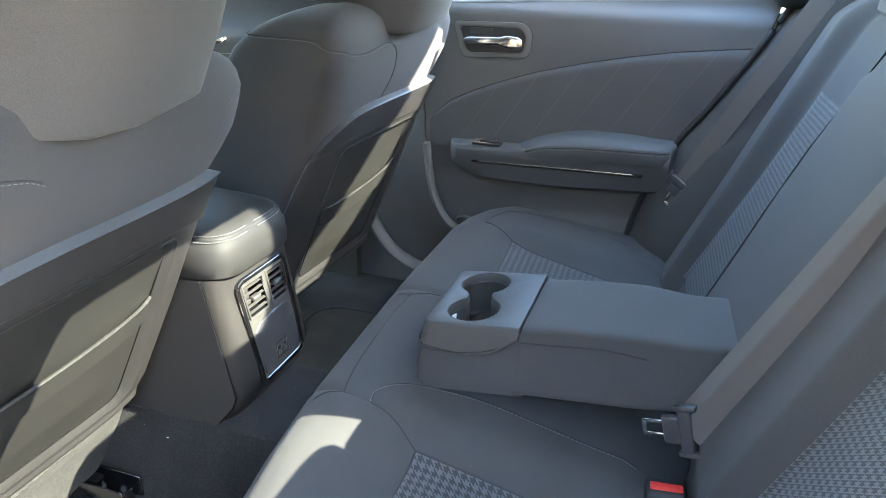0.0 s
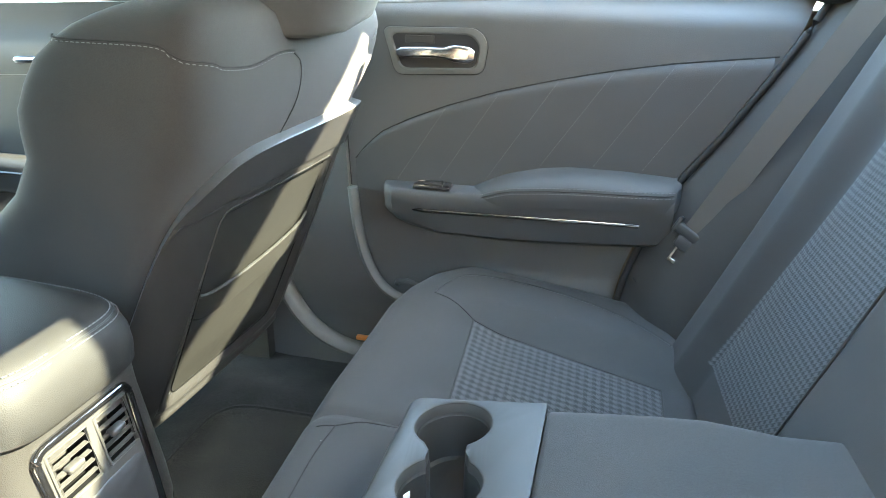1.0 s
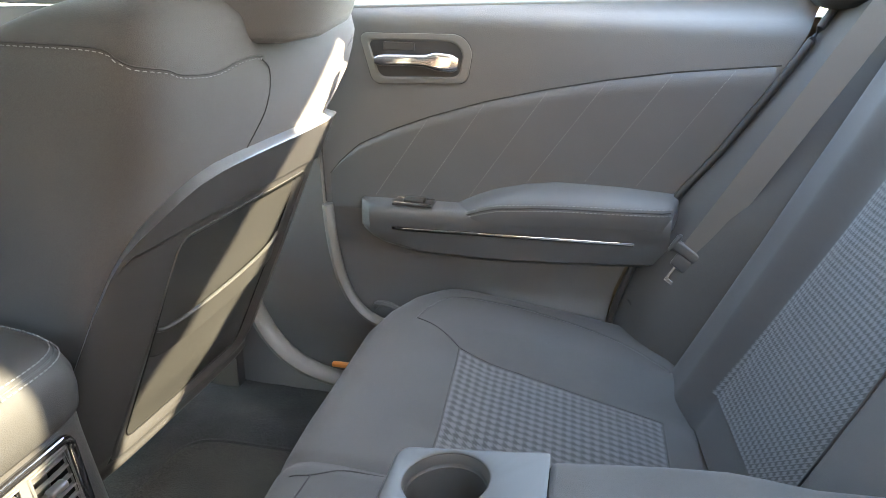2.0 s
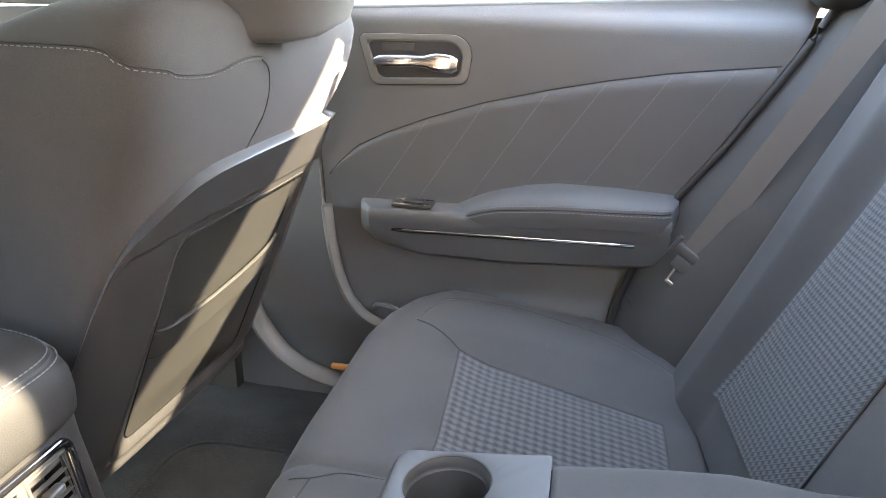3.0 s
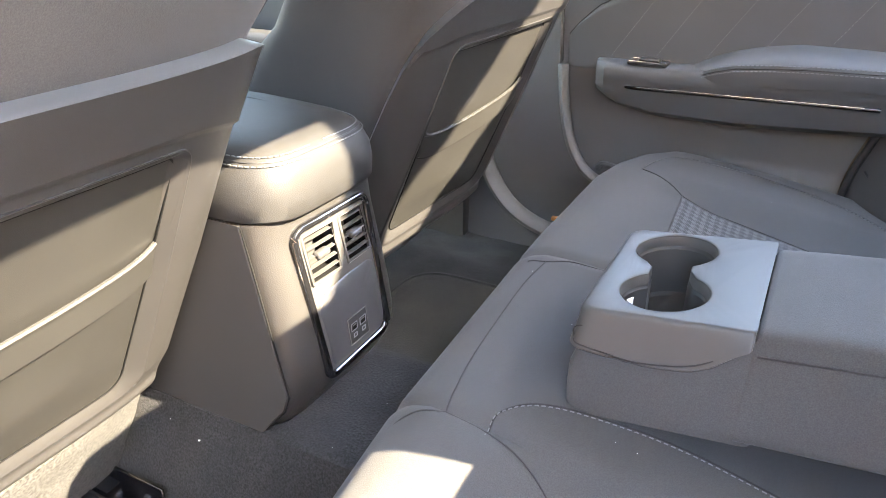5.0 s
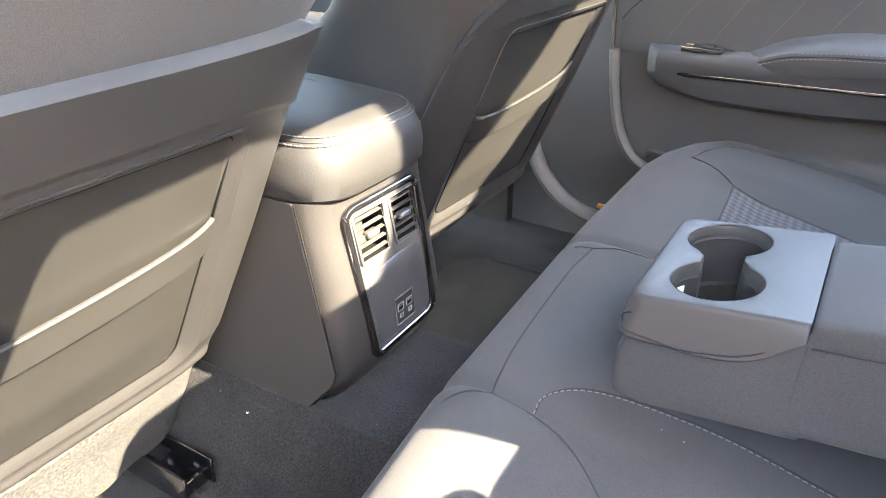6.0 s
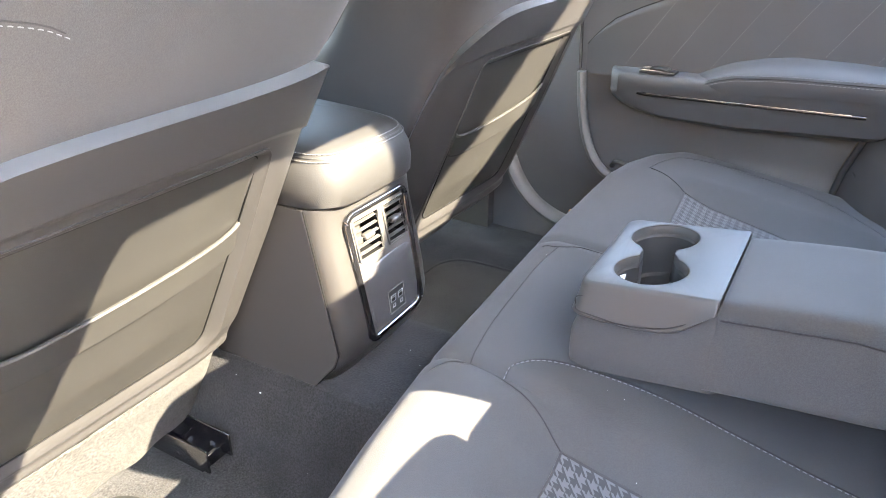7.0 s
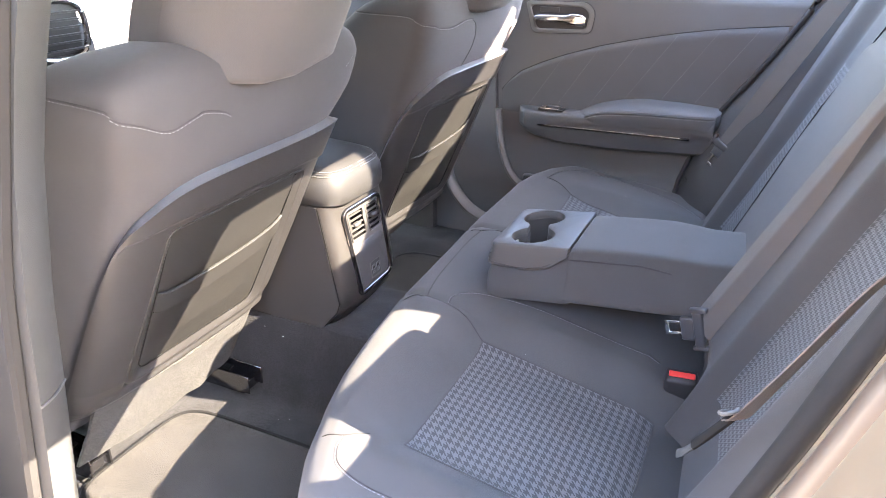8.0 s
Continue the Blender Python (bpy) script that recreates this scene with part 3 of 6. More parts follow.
def armrest():
    arm = thing("armrest", "folded-down black rear armrest with a grey cup holder panel", "armrest")
    y0, y1 = -0.080, 0.148
    ym, hw = (y0 + y1) / 2, (y1 - y0) / 2

    def top(x):
        return 0.4475 + (x + 0.03) * 0.115

    def taper(a, q):
        """The sides lean in towards the top, q from -1 to 1."""
        return math.copysign(0.024, a) * ease((q + 1) / 2) * min(1.0, abs(a) / 0.08)

    rings = []
    for x, inset, lift in ((0.1172, 0.0, -0.005), (0.1185, 0.0, -0.0015), (0.123, 0.0, 0.001), (0.16, 0, 0.002), (0.22, 0, 0.002), (0.27, 0, 0.0), (0.30, 0.002, -0.004), (0.34, 0.006, -0.010), (0.42, 0.01, -0.012)):
        zt, zb = top(x) + lift, 0.3665 + (x - 0.117) * 0.10
        rings.append([(x, ym + a - taper(a, b / ((zt - zb) / 2)), (zt + zb) / 2 + b) for a, b in super_ring(84, hw - inset, (zt - zb) / 2, 18.0)])
    part("pad", loft(rings), M_CLOTH, arm, "padded black cloth")
    for sg, yy in ((-1, y0 + 0.0145), (1, y1 - 0.0145)):
        line = [(x, yy + sg * 0.0006, top(x) - 0.0165 - 0.010 * ease((x - 0.24) / 0.06)) for x in (0.121, 0.15, 0.20, 0.24, 0.27, 0.295)]
        part("seam", tube(line, 0.0010, 6), M_SEAM, arm)

    rings = []
    for z, g in ((0.357, 0.008), (0.366, 0.003), (0.380, 0.001), (0.395, 0.0), (0.402, 0.0), (0.412, 0.003), (0.447, 0.005)):
        rings.append([(0.045 + a + g, ym + b, z + 0.12 * a) for a, b in super_ring(120, 0.0785, hw - 0.0004 - g * 0.3 - 0.022 * ease((z - 0.352) / 0.09), 26.0)])
    part("base", loft(rings, False), M_CLOTH, arm, "black cloth front end")

    # cup holder panel: a shell with rolled edges and a double opening
    bm = bmesh.new()
    hole = cup_outline()
    inner = [bm.verts.new((x, y, top(x) + 0.0035)) for x, y in hole]
    px0, px1, rr = -0.026, 0.1165, 0.014
    ya, yb = y0 + 0.021, y1 - 0.021
    outer_xy = []
    for cx, cy, a0, r in ((px0 + rr, ya + rr, 180, rr), (px1 - 0.003, ya + 0.003, 270, 0.003), (px1 - 0.003, yb - 0.003, 0, 0.003), (px0 + rr, yb - rr, 90, rr)):
        for k in range(7):
            a = radians(a0 + 90 * k / 6)
            outer_xy.append((cx + r * math.cos(a), cy + r * math.sin(a)))
    near = [(lerp(px0 + rr, px1 - 0.003, k / 16), ya) for k in range(1, 16)]
    far = [(lerp(px1 - 0.003, px0 + rr, k / 16), yb) for k in range(1, 16)]
    outer_xy = outer_xy[:7] + near + outer_xy[7:21] + far + outer_xy[21:]
    outer = [bm.verts.new((x, y, top(x) + 0.0035)) for x, y in outer_xy]
    edges = []
    for loop in (inner, outer):
        for a, b in zip(loop, loop[1:] + loop[:1]):
            edges.append(bm.edges.new((a, b)))
    bmesh.ops.triangle_fill(bm, use_beauty=True, edges=edges)
    # rolled outer edge, then the skirt
    prev = outer
    for step, (push, down) in enumerate(((0.0012, 0.0003), (0.0030, 0.0018), (0.0042, 0.0048), (0.0055, 0.012), (0.0090, 0.028), (0.0128, 0.044), (0.0112, 0.046))):
        nxt = []
        for (x, y) in outer_xy:
            fx = -1 if x < 0.03 else 0
            fy = -1 if y < ym else 1
            px = x + fx * push * ease((0.03 - x) / 0.05) * (0.75 if step > 2 else 1)
            d = down * curve_at(((-0.04, 0.80), (0.0, 0.92), (0.04, 1.0), (0.07, 0.95), (0.088, 0.80), (0.102, 0.52), (0.117, 0.30)), x)
            nxt.append(bm.verts.new((px, y + fy * push * min(1, abs(y - ym) / 0.09), top(x) + 0.0035 - d)))
        for k in range(len(prev)):
            j = (k + 1) % len(prev)
            bm.faces.new((prev[k], prev[j], nxt[j], nxt[k]))
        prev = nxt
    # lip down into the opening
    prev = inner
    for push, down in ((0.0015, 0.0008), (0.003, 0.003), (0.0034, 0.012)):
        nxt = []
        for x, y in hole:
            c = (0.034, -0.009) if y < 0.0375 else (0.026, 0.084)
            d = Vector((c[0] - x, c[1] - y))
            d = d.normalized() if d.length > 1e-6 else d
            nxt.append(bm.verts.new((x + d.x * push, y + d.y * push, top(x) + 0.0035 - down)))
        for k in range(len(prev)):
            j = (k + 1) % len(prev)
            bm.faces.new((prev[k], nxt[k], nxt[j], prev[j]))
        prev = nxt
    panel = part("panel", bm, M_SATIN, arm, "satin grey cup holder panel")
    # the dark cups
    bm = bmesh.new()
    rings = []
    for k, (s, d) in enumerate(((0.945, 0.0005), (0.93, 0.014), (0.90, 0.0155), (0.88, 0.058), (0.85, 0.066), (0.76, 0.069))):
        ring = []
        for x, y in hole:
            c = (0.034, -0.009) if y < 0.0375 else (0.026, 0.084)
            ring.append((c[0] + (x - c[0]) * s, c[1] + (y - c[1]) * s, top(x) + 0.003 - d))
        rings.append(ring)
    vs = [[bm.verts.new(p) for p in r] for r in rings]
    for a, b in zip(vs, vs[1:]):
        for k in range(len(a)):
            j = (k + 1) % len(a)
            bm.faces.new((a[k], b[k], b[j], a[j]))
    e2 = [bm.edges.get((a, b)) for a, b in zip(vs[-1], vs[-1][1:] + vs[-1][:1])]
    bmesh.ops.triangle_fill(bm, use_beauty=True, edges=e2)
    part("cup_liner", bm, M_LINER, arm, "dark plastic cup liner")
    ring = bmesh.new()
    tube([(0.034 + 0.030 * math.cos(a), -0.009 + 0.030 * math.sin(a), 0.397) for a in [k * math.pi / 12 for k in range(25)]], 0.0012, 6, ring)
    part("cup_ring", ring, M_DARK, arm)
    # ledge line on the near side of the panel
    for sg, yy in ((-1, y0 + 0.0155), (1, y1 - 0.0135)):
        path = [(-0.030, yy, top(-0.03) - 0.027), (-0.031, yy, top(-0.03) - 0.018), (-0.024, yy, top(-0.02) - 0.0145), (0.0, yy, top(0.0) - 0.0135), (0.05, yy, top(0.05) - 0.0125), (0.10, yy, top(0.10) - 0.0085), (0.103, yy, top(0.10) - 0.012), (0.088, yy + sg * 0.0055, top(0.088) - 0.026), (0.065, yy + sg * 0.0085, top(0.065) - 0.034), (0.03, yy + sg * 0.0095, top(0.03) - 0.037), (0.0, yy + sg * 0.0080, top(0.0) - 0.034), (-0.026, yy + sg * 0.0055, top(-0.026) - 0.030), (-0.030, yy, top(-0.03) - 0.027)]
        part("ledge", tube(smooth_line(path, 6), 0.0007, 6), M_SEAM, panel)
    slip = thing("paper_slip", "small folded white paper slip inside the cup holder", "paper")
    part("sheet", grid(lambda u, v: (0.002 + 0.001 * v + 0.004 * u, -0.024 + 0.007 * u + 0.006 * v, 0.405 + 0.040 * v), 2, 4, thick=(0.001, -0.001, 0)), M_WHITE, slip)


# ---- front seats ----
def shell_x(z):
    return -0.298 + 0.475 * (z - 0.67)


def seat_section(z):
    """Centre, half-width, half-thickness and squareness of the backrest at a height."""
    w = curve_at(((0.14, 0.19), (0.20, 0.222), (0.30, 0.232), (0.45, 0.238), (0.60, 0.240), (0.68, 0.247), (0.73, 0.263), (0.782, 0.267), (0.812, 0.260), (0.826, 0.244), (0.835, 0.222), (0.842, 0.192), (0.847, 0.150), (0.850, 0.105), (0.852, 0.05)), z)
    t = curve_at(((0.14, 0.02), (0.20, 0.055), (0.25, 0.088), (0.30, 0.100), (0.45, 0.105), (0.68, 0.108), (0.73, 0.106), (0.77, 0.101), (0.795, 0.092), (0.82, 0.078), (0.836, 0.057), (0.846, 0.034), (0.852, 0.012)), z)
    e = curve_at(((0.2, 5.0), (0.66, 5.0), (0.72, 8.0), (0.79, 8.0), (0.83, 5.0), (0.88, 2.8)), z)
    return shell_x(z) - 0.008 - 0.108, w, t, e


def wing(z):
    """How much further the side wings reach forward at a height."""
    return curve_at(((0.40, 2.6), (0.50, 2.5), (0.56, 2.2), (0.62, 1.65), (0.66, 1.45), (0.80, 1.35), (0.88, 1.2)), z)


def back_surface(u, z, grow=0.0):
    """Point on the rear of the backrest, u from -1 (its left) to 1."""
    cx, w, t, e = seat_section(z)
    a = u * math.pi / 2
    s, c = math.sin(a), math.cos(a)
    return Vector((cx + (t + grow) * (1.0 if c > 0 else wing(z)) * math.copysign(abs(c) ** (2 / e), c), (w + grow) * math.copysign(abs(s) ** (2 / e), s), z))


def u_for(y, z, grow=0.0):
    cx, w, t, e = seat_section(z)
    r = min(1.0, abs(y) / (w + grow))
    return math.copysign(math.asin(r ** (e / 2)), y) / (math.pi / 2)


def on_back(y, z, grow):
    return back_surface(u_for(y, z, grow), z, grow)


def pocket_ring(inner, n=9):
    """Outline of the pocket opening in (y, z), its foot wider than its head outside and narrower inside."""
    top_w, low_w, zt, zb, rt, rb = (0.150, 0.144, 0.583, 0.303, 0.010, 0.020) if inner else (0.163, 0.173, 0.592, 0.281, 0.020, 0.030)
    pts = []
    for sy, cz, w, r, a0 in ((1, zt, top_w, rt, 0), (-1, zt, top_w, rt, 90), (-1, zb, low_w, rb, 180), (1, zb, low_w, rb, 270)):
        for k in range(n):
            a = radians(a0 + 90 * k / (n - 1))
            pts.append((sy * (w - r) + r * math.cos(a), cz + (-r if cz > 0.4 else r) + r * math.sin(a)))
    out = []
    for p, q in zip(pts, pts[1:] + pts[:1]):
        far = math.hypot(q[0] - p[0], q[1] - p[1])
        m = max(1, int(far / 0.012))
        out += [(lerp(p[0], q[0], k / m), lerp(p[1], q[1], k / m)) for k in range(m)] if m == 1 else [(lerp(p[0], q[0], k / 20), lerp(p[1], q[1], k / 20)) for k in range(20)]
    return out


def pocket_depth(y, z):
    """How far the shell dips behind its pocket frame."""
    w = lerp(0.172, 0.157, (z - 0.282) / 0.307)
    d = min(w - abs(y), 0.589 - z, z - 0.282)
    return 0.0105 * ease((d - 0.001) / 0.008)


def front_seat():
    seat = thing("front_seat", "black cloth front seat with a moulded plastic back shell", "seat", "front seats")
    rings = []
    zs = [0.14, 0.17, 0.20, 0.25, 0.32, 0.40, 0.48, 0.56, 0.62, 0.67, 0.70, 0.73, 0.76, 0.785, 0.805, 0.818, 0.827, 0.834, 0.840, 0.845, 0.848, 0.850, 0.8518]
    for z in zs:
        cx, w, t, e = seat_section(z)
        rings.append([(cx + (b if b > 0 else wing(z) * b), a, z) for a, b in super_ring(120, w, t, e)])
    backrest = part("backrest", loft(rings), M_CLOTH_DARK, seat, "black cloth backrest")

    # back shell, hugging the backrest and ending in a thick lip at the top
    z0 = 0.235

    def shell_top(u):
        return curve_at(((-0.90, 0.25), (-0.84, 0.37), (-0.78, 0.46), (-0.72, 0.53), (-0.66, 0.572), (-0.60, 0.594), (-0.52, 0.612), (-0.40, 0.628), (-0.30, 0.641), (-0.20, 0.652), (-0.10, 0.658), (0.0, 0.661), (0.20, 0.664), (0.40, 0.667), (0.50, 0.666), (0.55, 0.654), (0.60, 0.62), (0.66, 0.55), (0.74, 0.46), (0.82, 0.36), (0.90, 0.25)), u)

    def lip_low(u):
        return shell_top(u) - 0.001 * (1 - ease((abs(u) - 0.42) / 0.2))

    def step_z(u):
        return min(0.606 - 0.012 * ease((abs(u) - 0.1) / 0.5), lip_low(u) - 0.012)

    def shell(i, j):
        u = 0.90 * (2 * i - 1)
        zs, zt = step_z(u), lip_low(u)
        fade = 1 - ease((abs(u) - 0.50) / 0.14)
        if j < 0.80:
            z, g = lerp(z0, zs - 0.0012, j / 0.80), 0.0125
        else:
            z, g = lerp(zs, zt, (j - 0.80) / 0.20), 0.0125 + 0.0045 * fade
        p0 = back_surface(u, z, 0.010)
        g -= pocket_depth(p0.y, z)
        # a shelf below the pocket
        g += 0.007 * math.exp(-((z - 0.262) / 0.010) ** 2) * (1 - ease((abs(p0.y) - 0.19) / 0.03))
        return back_surface(u, z, g)
    sh = part("back_shell", grid(shell, 150, 160), M_SHELL, seat, "moulded black plastic back shell")

    # the lip has its sky shine painted in as a paler tone
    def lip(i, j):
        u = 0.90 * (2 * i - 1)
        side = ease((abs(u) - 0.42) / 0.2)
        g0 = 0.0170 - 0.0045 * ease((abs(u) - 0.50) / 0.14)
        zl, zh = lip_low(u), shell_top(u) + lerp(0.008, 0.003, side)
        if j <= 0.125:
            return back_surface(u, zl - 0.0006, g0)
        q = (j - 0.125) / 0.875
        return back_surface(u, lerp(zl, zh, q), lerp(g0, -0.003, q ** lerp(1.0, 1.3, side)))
    part("lip", grid(lip, 130, 8), M_LIP_SHINE, sh)

    # frame of the pocket: a bevelled ring let into the shell
    outer_ring, inner_ring = pocket_ring(False), pocket_ring(True)
    sections = []
    for f, g in ((1.06, 0.0118), (1.0, 0.0140), (0.92, 0.0144), (0.84, 0.0136), (0.06, 0.0042), (-0.12, 0.0010)):
        sections.append([on_back(lerp(a[0], c[0], f), lerp(a[1], c[1], f), g) for a, c in zip(inner_ring, outer_ring)])
    part("pocket_frame", loft(sections, False), M_SHELL, sh, "bevelled plastic pocket frame")

    inner_line = [on_back(y, z, 0.0046) for y, z in inner_ring]
    part("gap", tube(inner_line + inner_line[:1], 0.0010, 6), M_WELL, sh)
    step = [back_surface(u, step_z(u) - 0.0012, 0.0128) for u in [lerp(-0.54, 0.54, k / 60) for k in range(61)]]
    part("gap", tube(step, 0.0008, 5), M_SEAM, sh)

    # pocket: a vinyl ground, a slack front and a banded top with a bound edge
    def half(z):
        return lerp(0.1445, 0.1505, (z - 0.303) / 0.28) + 0.003

    def lip_z(y):
        return 0.469 + 0.003 * (abs(y) / 0.145) ** 2.5 + 0.083 * y + 0.008 * (abs(y) / 0.1475) ** 10

    def belly(i):
        return 0.0085 * math.sin(math.pi * i) ** 0.7

    def ground_panel(i, j):
        z = lerp(0.40, 0.586, j)
        y = half(z) * (2 * i - 1)
        return on_back(y, z, 0.0030 + 0.0008 * noise.noise((y * 10, z * 10, 5)))
    part("pocket_ground", grid(ground_panel, 40, 24), M_POCKET, seat, "smooth dark vinyl behind the pocket")

    def pocket(i, j):
        y = 0.147 * (2 * i - 1)
        z = lerp(0.296, lip_z(y) - 0.030, j)
        y *= half(z) / 0.1495
        return on_back(y, z, 0.0035 + belly(i) * ease(j / 0.5) + 0.0012 * noise.noise((y * 14, z * 14, 1)) * math.sin(math.pi * i))
    pk = part("pocket", grid(pocket, 60, 40, thick=(-0.0015, 0, 0)), M_POCKET, seat, "slack black vinyl map pocket")

    def row(dz, g, n=48):
        out = []
        for k in range(n + 1):
            y = 0.1475 * (2 * k / n - 1)
            out.append(on_back(y, lip_z(y) - dz, 0.0035 + belly(k / n) + g))
        return out

    def band(i, j):
        y = 0.1475 * (2 * i - 1)
        return on_back(y, lip_z(y) - lerp(0.034, 0.0, j), 0.0035 + belly(i) + 0.0062 - 0.0035 * j)
    part("band", grid(band, 60, 6, thick=(-0.0030, 0, 0)), M_POCKET, pk, "elastic top band")
    part("fold", tube(row(0.0352, 0.0030), 0.0012, 6), M_SEAM, pk)
    part("binding", tube(row(-0.0010, 0.0020), 0.0030, 8), M_POCKET, pk)
    part("stitching", stitches(row(0.0040, 0.0026), 0.0032, 0.0020, 0.0004), M_DARK, pk)

    # felt flap from the shell's foot to the floor
    part("flap", grid(lambda i, j: (shell_x(0.25) - 0.008 - 0.085 * j - 0.02 * (2 * i - 1) ** 2 + 0.004 * noise.noise((i * 8, j * 4, 0)), lerp(-0.205, 0.20, i), 0.25 - 0.155 * j + 0.012 * noise.noise((i * 6, 2, 1)) * j), 30, 10, thick=(-0.006, 0, 0)), M_FLAP, seat, "pale grey felt flap below the shell")

    # stitched shoulder seams on the fabric
    def yoke(owner, points):
        line = smooth_line([back_surface(u, z, 0.0008) for u, z in points], 8)
        part("stitching", stitches(line, 0.0038, 0.0030, 0.00048), M_THREAD, owner, "pale grey contrast stitching")
        part("seam", tube([p + Vector((0, 0, 0.0032)) for p in line], 0.0009, 5), M_SEAM, owner)

    def at(y, z):
        return (u_for(y, z), z)
    tick = [on_back(y, z, 0.0008) for y, z in ((0.205, 0.764), (0.214, 0.770), (0.222, 0.776))]
    part("stitching", stitches(tick, 0.0045, 0.002, 0.0005), M_THREAD, backrest, "short pale grey stitches")
    for line in ([back_surface(0.60, z, 0.0002) for z in (0.80, 0.77, 0.74, 0.71, 0.69)],):
        part("seam", tube(smooth_line(line, 6), 0.0007, 5), M_SEAM, backrest)

    # headrest: a flat rear face between two soft upright ridges, sides swept forward
    rings = []
    for z, g in ((0.7850, 0.06), (0.7855, 0.014), (0.7875, 0.006), (0.792, 0.0015), (0.800, 0.0), (0.83, -0.002), (0.87, -0.004), (0.92, -0.004), (0.96, 0.0), (0.99, 0.008), (1.008, 0.022), (1.016, 0.045), (1.018, 0.06)):
        cx = shell_x(z) - 0.042 - 0.10 * (z - 0.78)
        ring = []
        for a, c in super_ring(72, 0.172 - g, 0.068 - min(g, 0.055), 5.0):
            edge, soft = (0.100, 0.012) if a > 0 else (0.055, 0.022)
            sweep = 0.5 * (abs(a) - edge + math.sqrt((abs(a) - edge) ** 2 + soft ** 2))
            back = (c if c > 0 else 1.2 * c) - 0.85 * sweep * (1.0 if c > 0 else 0.2)
            ring.append((cx + back, a if a > 0 else 0.84 * a, z + 0.012 * (1 - ease((z - 0.80) / 0.12)) + (0.14 * (0.068 - c) + 0.10 * sweep - 0.016 * ease((0.10 - a) / 0.15)) * (1 - ease((z - 0.80) / 0.12))))
        rings.append(ring)
    hr = part("headrest", loft(rings), M_HEADREST, seat, "tall black cloth headrest")
    for sg in (-1, 1):
        part("post", tube(((shell_x(0.78) - 0.10, sg * 0.06, 0.78), (shell_x(0.86) - 0.10, sg * 0.06, 0.86)), 0.006, 10), M_STEEL, hr)
    bm = bmesh.new()
    bmesh.ops.create_cube(bm, size=1.0)
    bmesh.ops.subdivide_edges(bm, edges=bm.edges[:], cuts=5, use_grid_fill=True)
    for v in bm.verts:
        x, y, z = v.co * 2
        k = 1 - 0.16 * (x * x * y * y + y * y * z * z + x * x * z * z)
        v.co = Vector((-0.80 + 0.27 * x * k, 0.235 * y * k, 0.225 + 0.085 * z * k))
    part("seat_pad", bm, M_CLOTH_DARK, seat, "black cloth seat pad")
    for sg in (-1, 1):
        c = sg * 0.165
        rail = box(-1.05, -0.53, c - 0.024, c + 0.024, 0.052, 0.058, 0.001, 1)
        for a in (-0.024, 0.020):
            box(-1.05, -0.515, c + a, c + a + 0.004, 0.056, 0.098, 0.001, 1, rail)
        box(-1.05, -0.58, c - 0.012, c + 0.012, 0.062, 0.092, 0.003, 2, rail)
        box(-0.532, -0.526, c - 0.022, c + 0.022, 0.056, 0.078, 0.001, 1, rail)
        part("seat_rail", rail, M_GLOSS, seat, "black steel seat rail end")
    seat.matrix_world = pose(0, -0.355, 0)
    pivot = (-0.288, 0.0, 0.69)
    other = copy_thing(seat, pose(0.038, 0.380, 0.021) @ pose(*pivot) @ pose(0, 0, 0, 0, -3.6, -2.2) @ pose(-pivot[0], 0, -pivot[2]))
    for o in other.children:
        if o.name.startswith(("seat_rail", "seat_pad")):
            o.location.x -= 0.30 if o.name.startswith("seat_rail") else 0.12
    for o in [c for c in other.children if c.name.startswith("flap")]:
        bpy.data.objects.remove(o)
    yoke(backrest, ((-1.2, 0.797), (-1.05, 0.793), (-0.92, 0.786), (-0.80, 0.778), (-0.66, 0.7715), at(-0.236, 0.764), at(-0.204, 0.750), at(-0.185, 0.747), at(-0.167, 0.751), at(-0.145, 0.757), at(-0.132, 0.759), at(-0.10, 0.752), at(-0.082, 0.744)))
    shoulder = [o for o in other.children if o.name.startswith("backrest")][0]
    yoke(shoulder, ((-1.3, 0.807), (-1.12, 0.803), (-0.98, 0.795), (-0.86, 0.785), (-0.70, 0.778), at(-0.232, 0.772), at(-0.213, 0.766), at(-0.170, 0.762), at(-0.140, 0.764), at(-0.113, 0.769), at(-0.085, 0.771), at(-0.062, 0.769)))
    line = [on_back(y, z, 0.0003) for y, z in ((-0.062, 0.769), (-0.042, 0.758), (-0.030, 0.736), (-0.026, 0.710), (-0.034, 0.690), (-0.050, 0.664))]
    part("seam", tube(smooth_line(line, 6), 0.0009, 5), M_SEAM, shoulder)
    outboard = [o for o in seat.children if o.name.startswith("seat_rail")][0]
    outboard.location.x -= 0.09


# ---- centre console ----
def console_rear(z):
    return curve_at(((0.195, -0.372), (0.215, -0.356), (0.235, -0.337), (0.26, -0.321), (0.29, -0.315), (0.33, -0.320), (0.44, -0.343), (0.475, -0.347)), z)


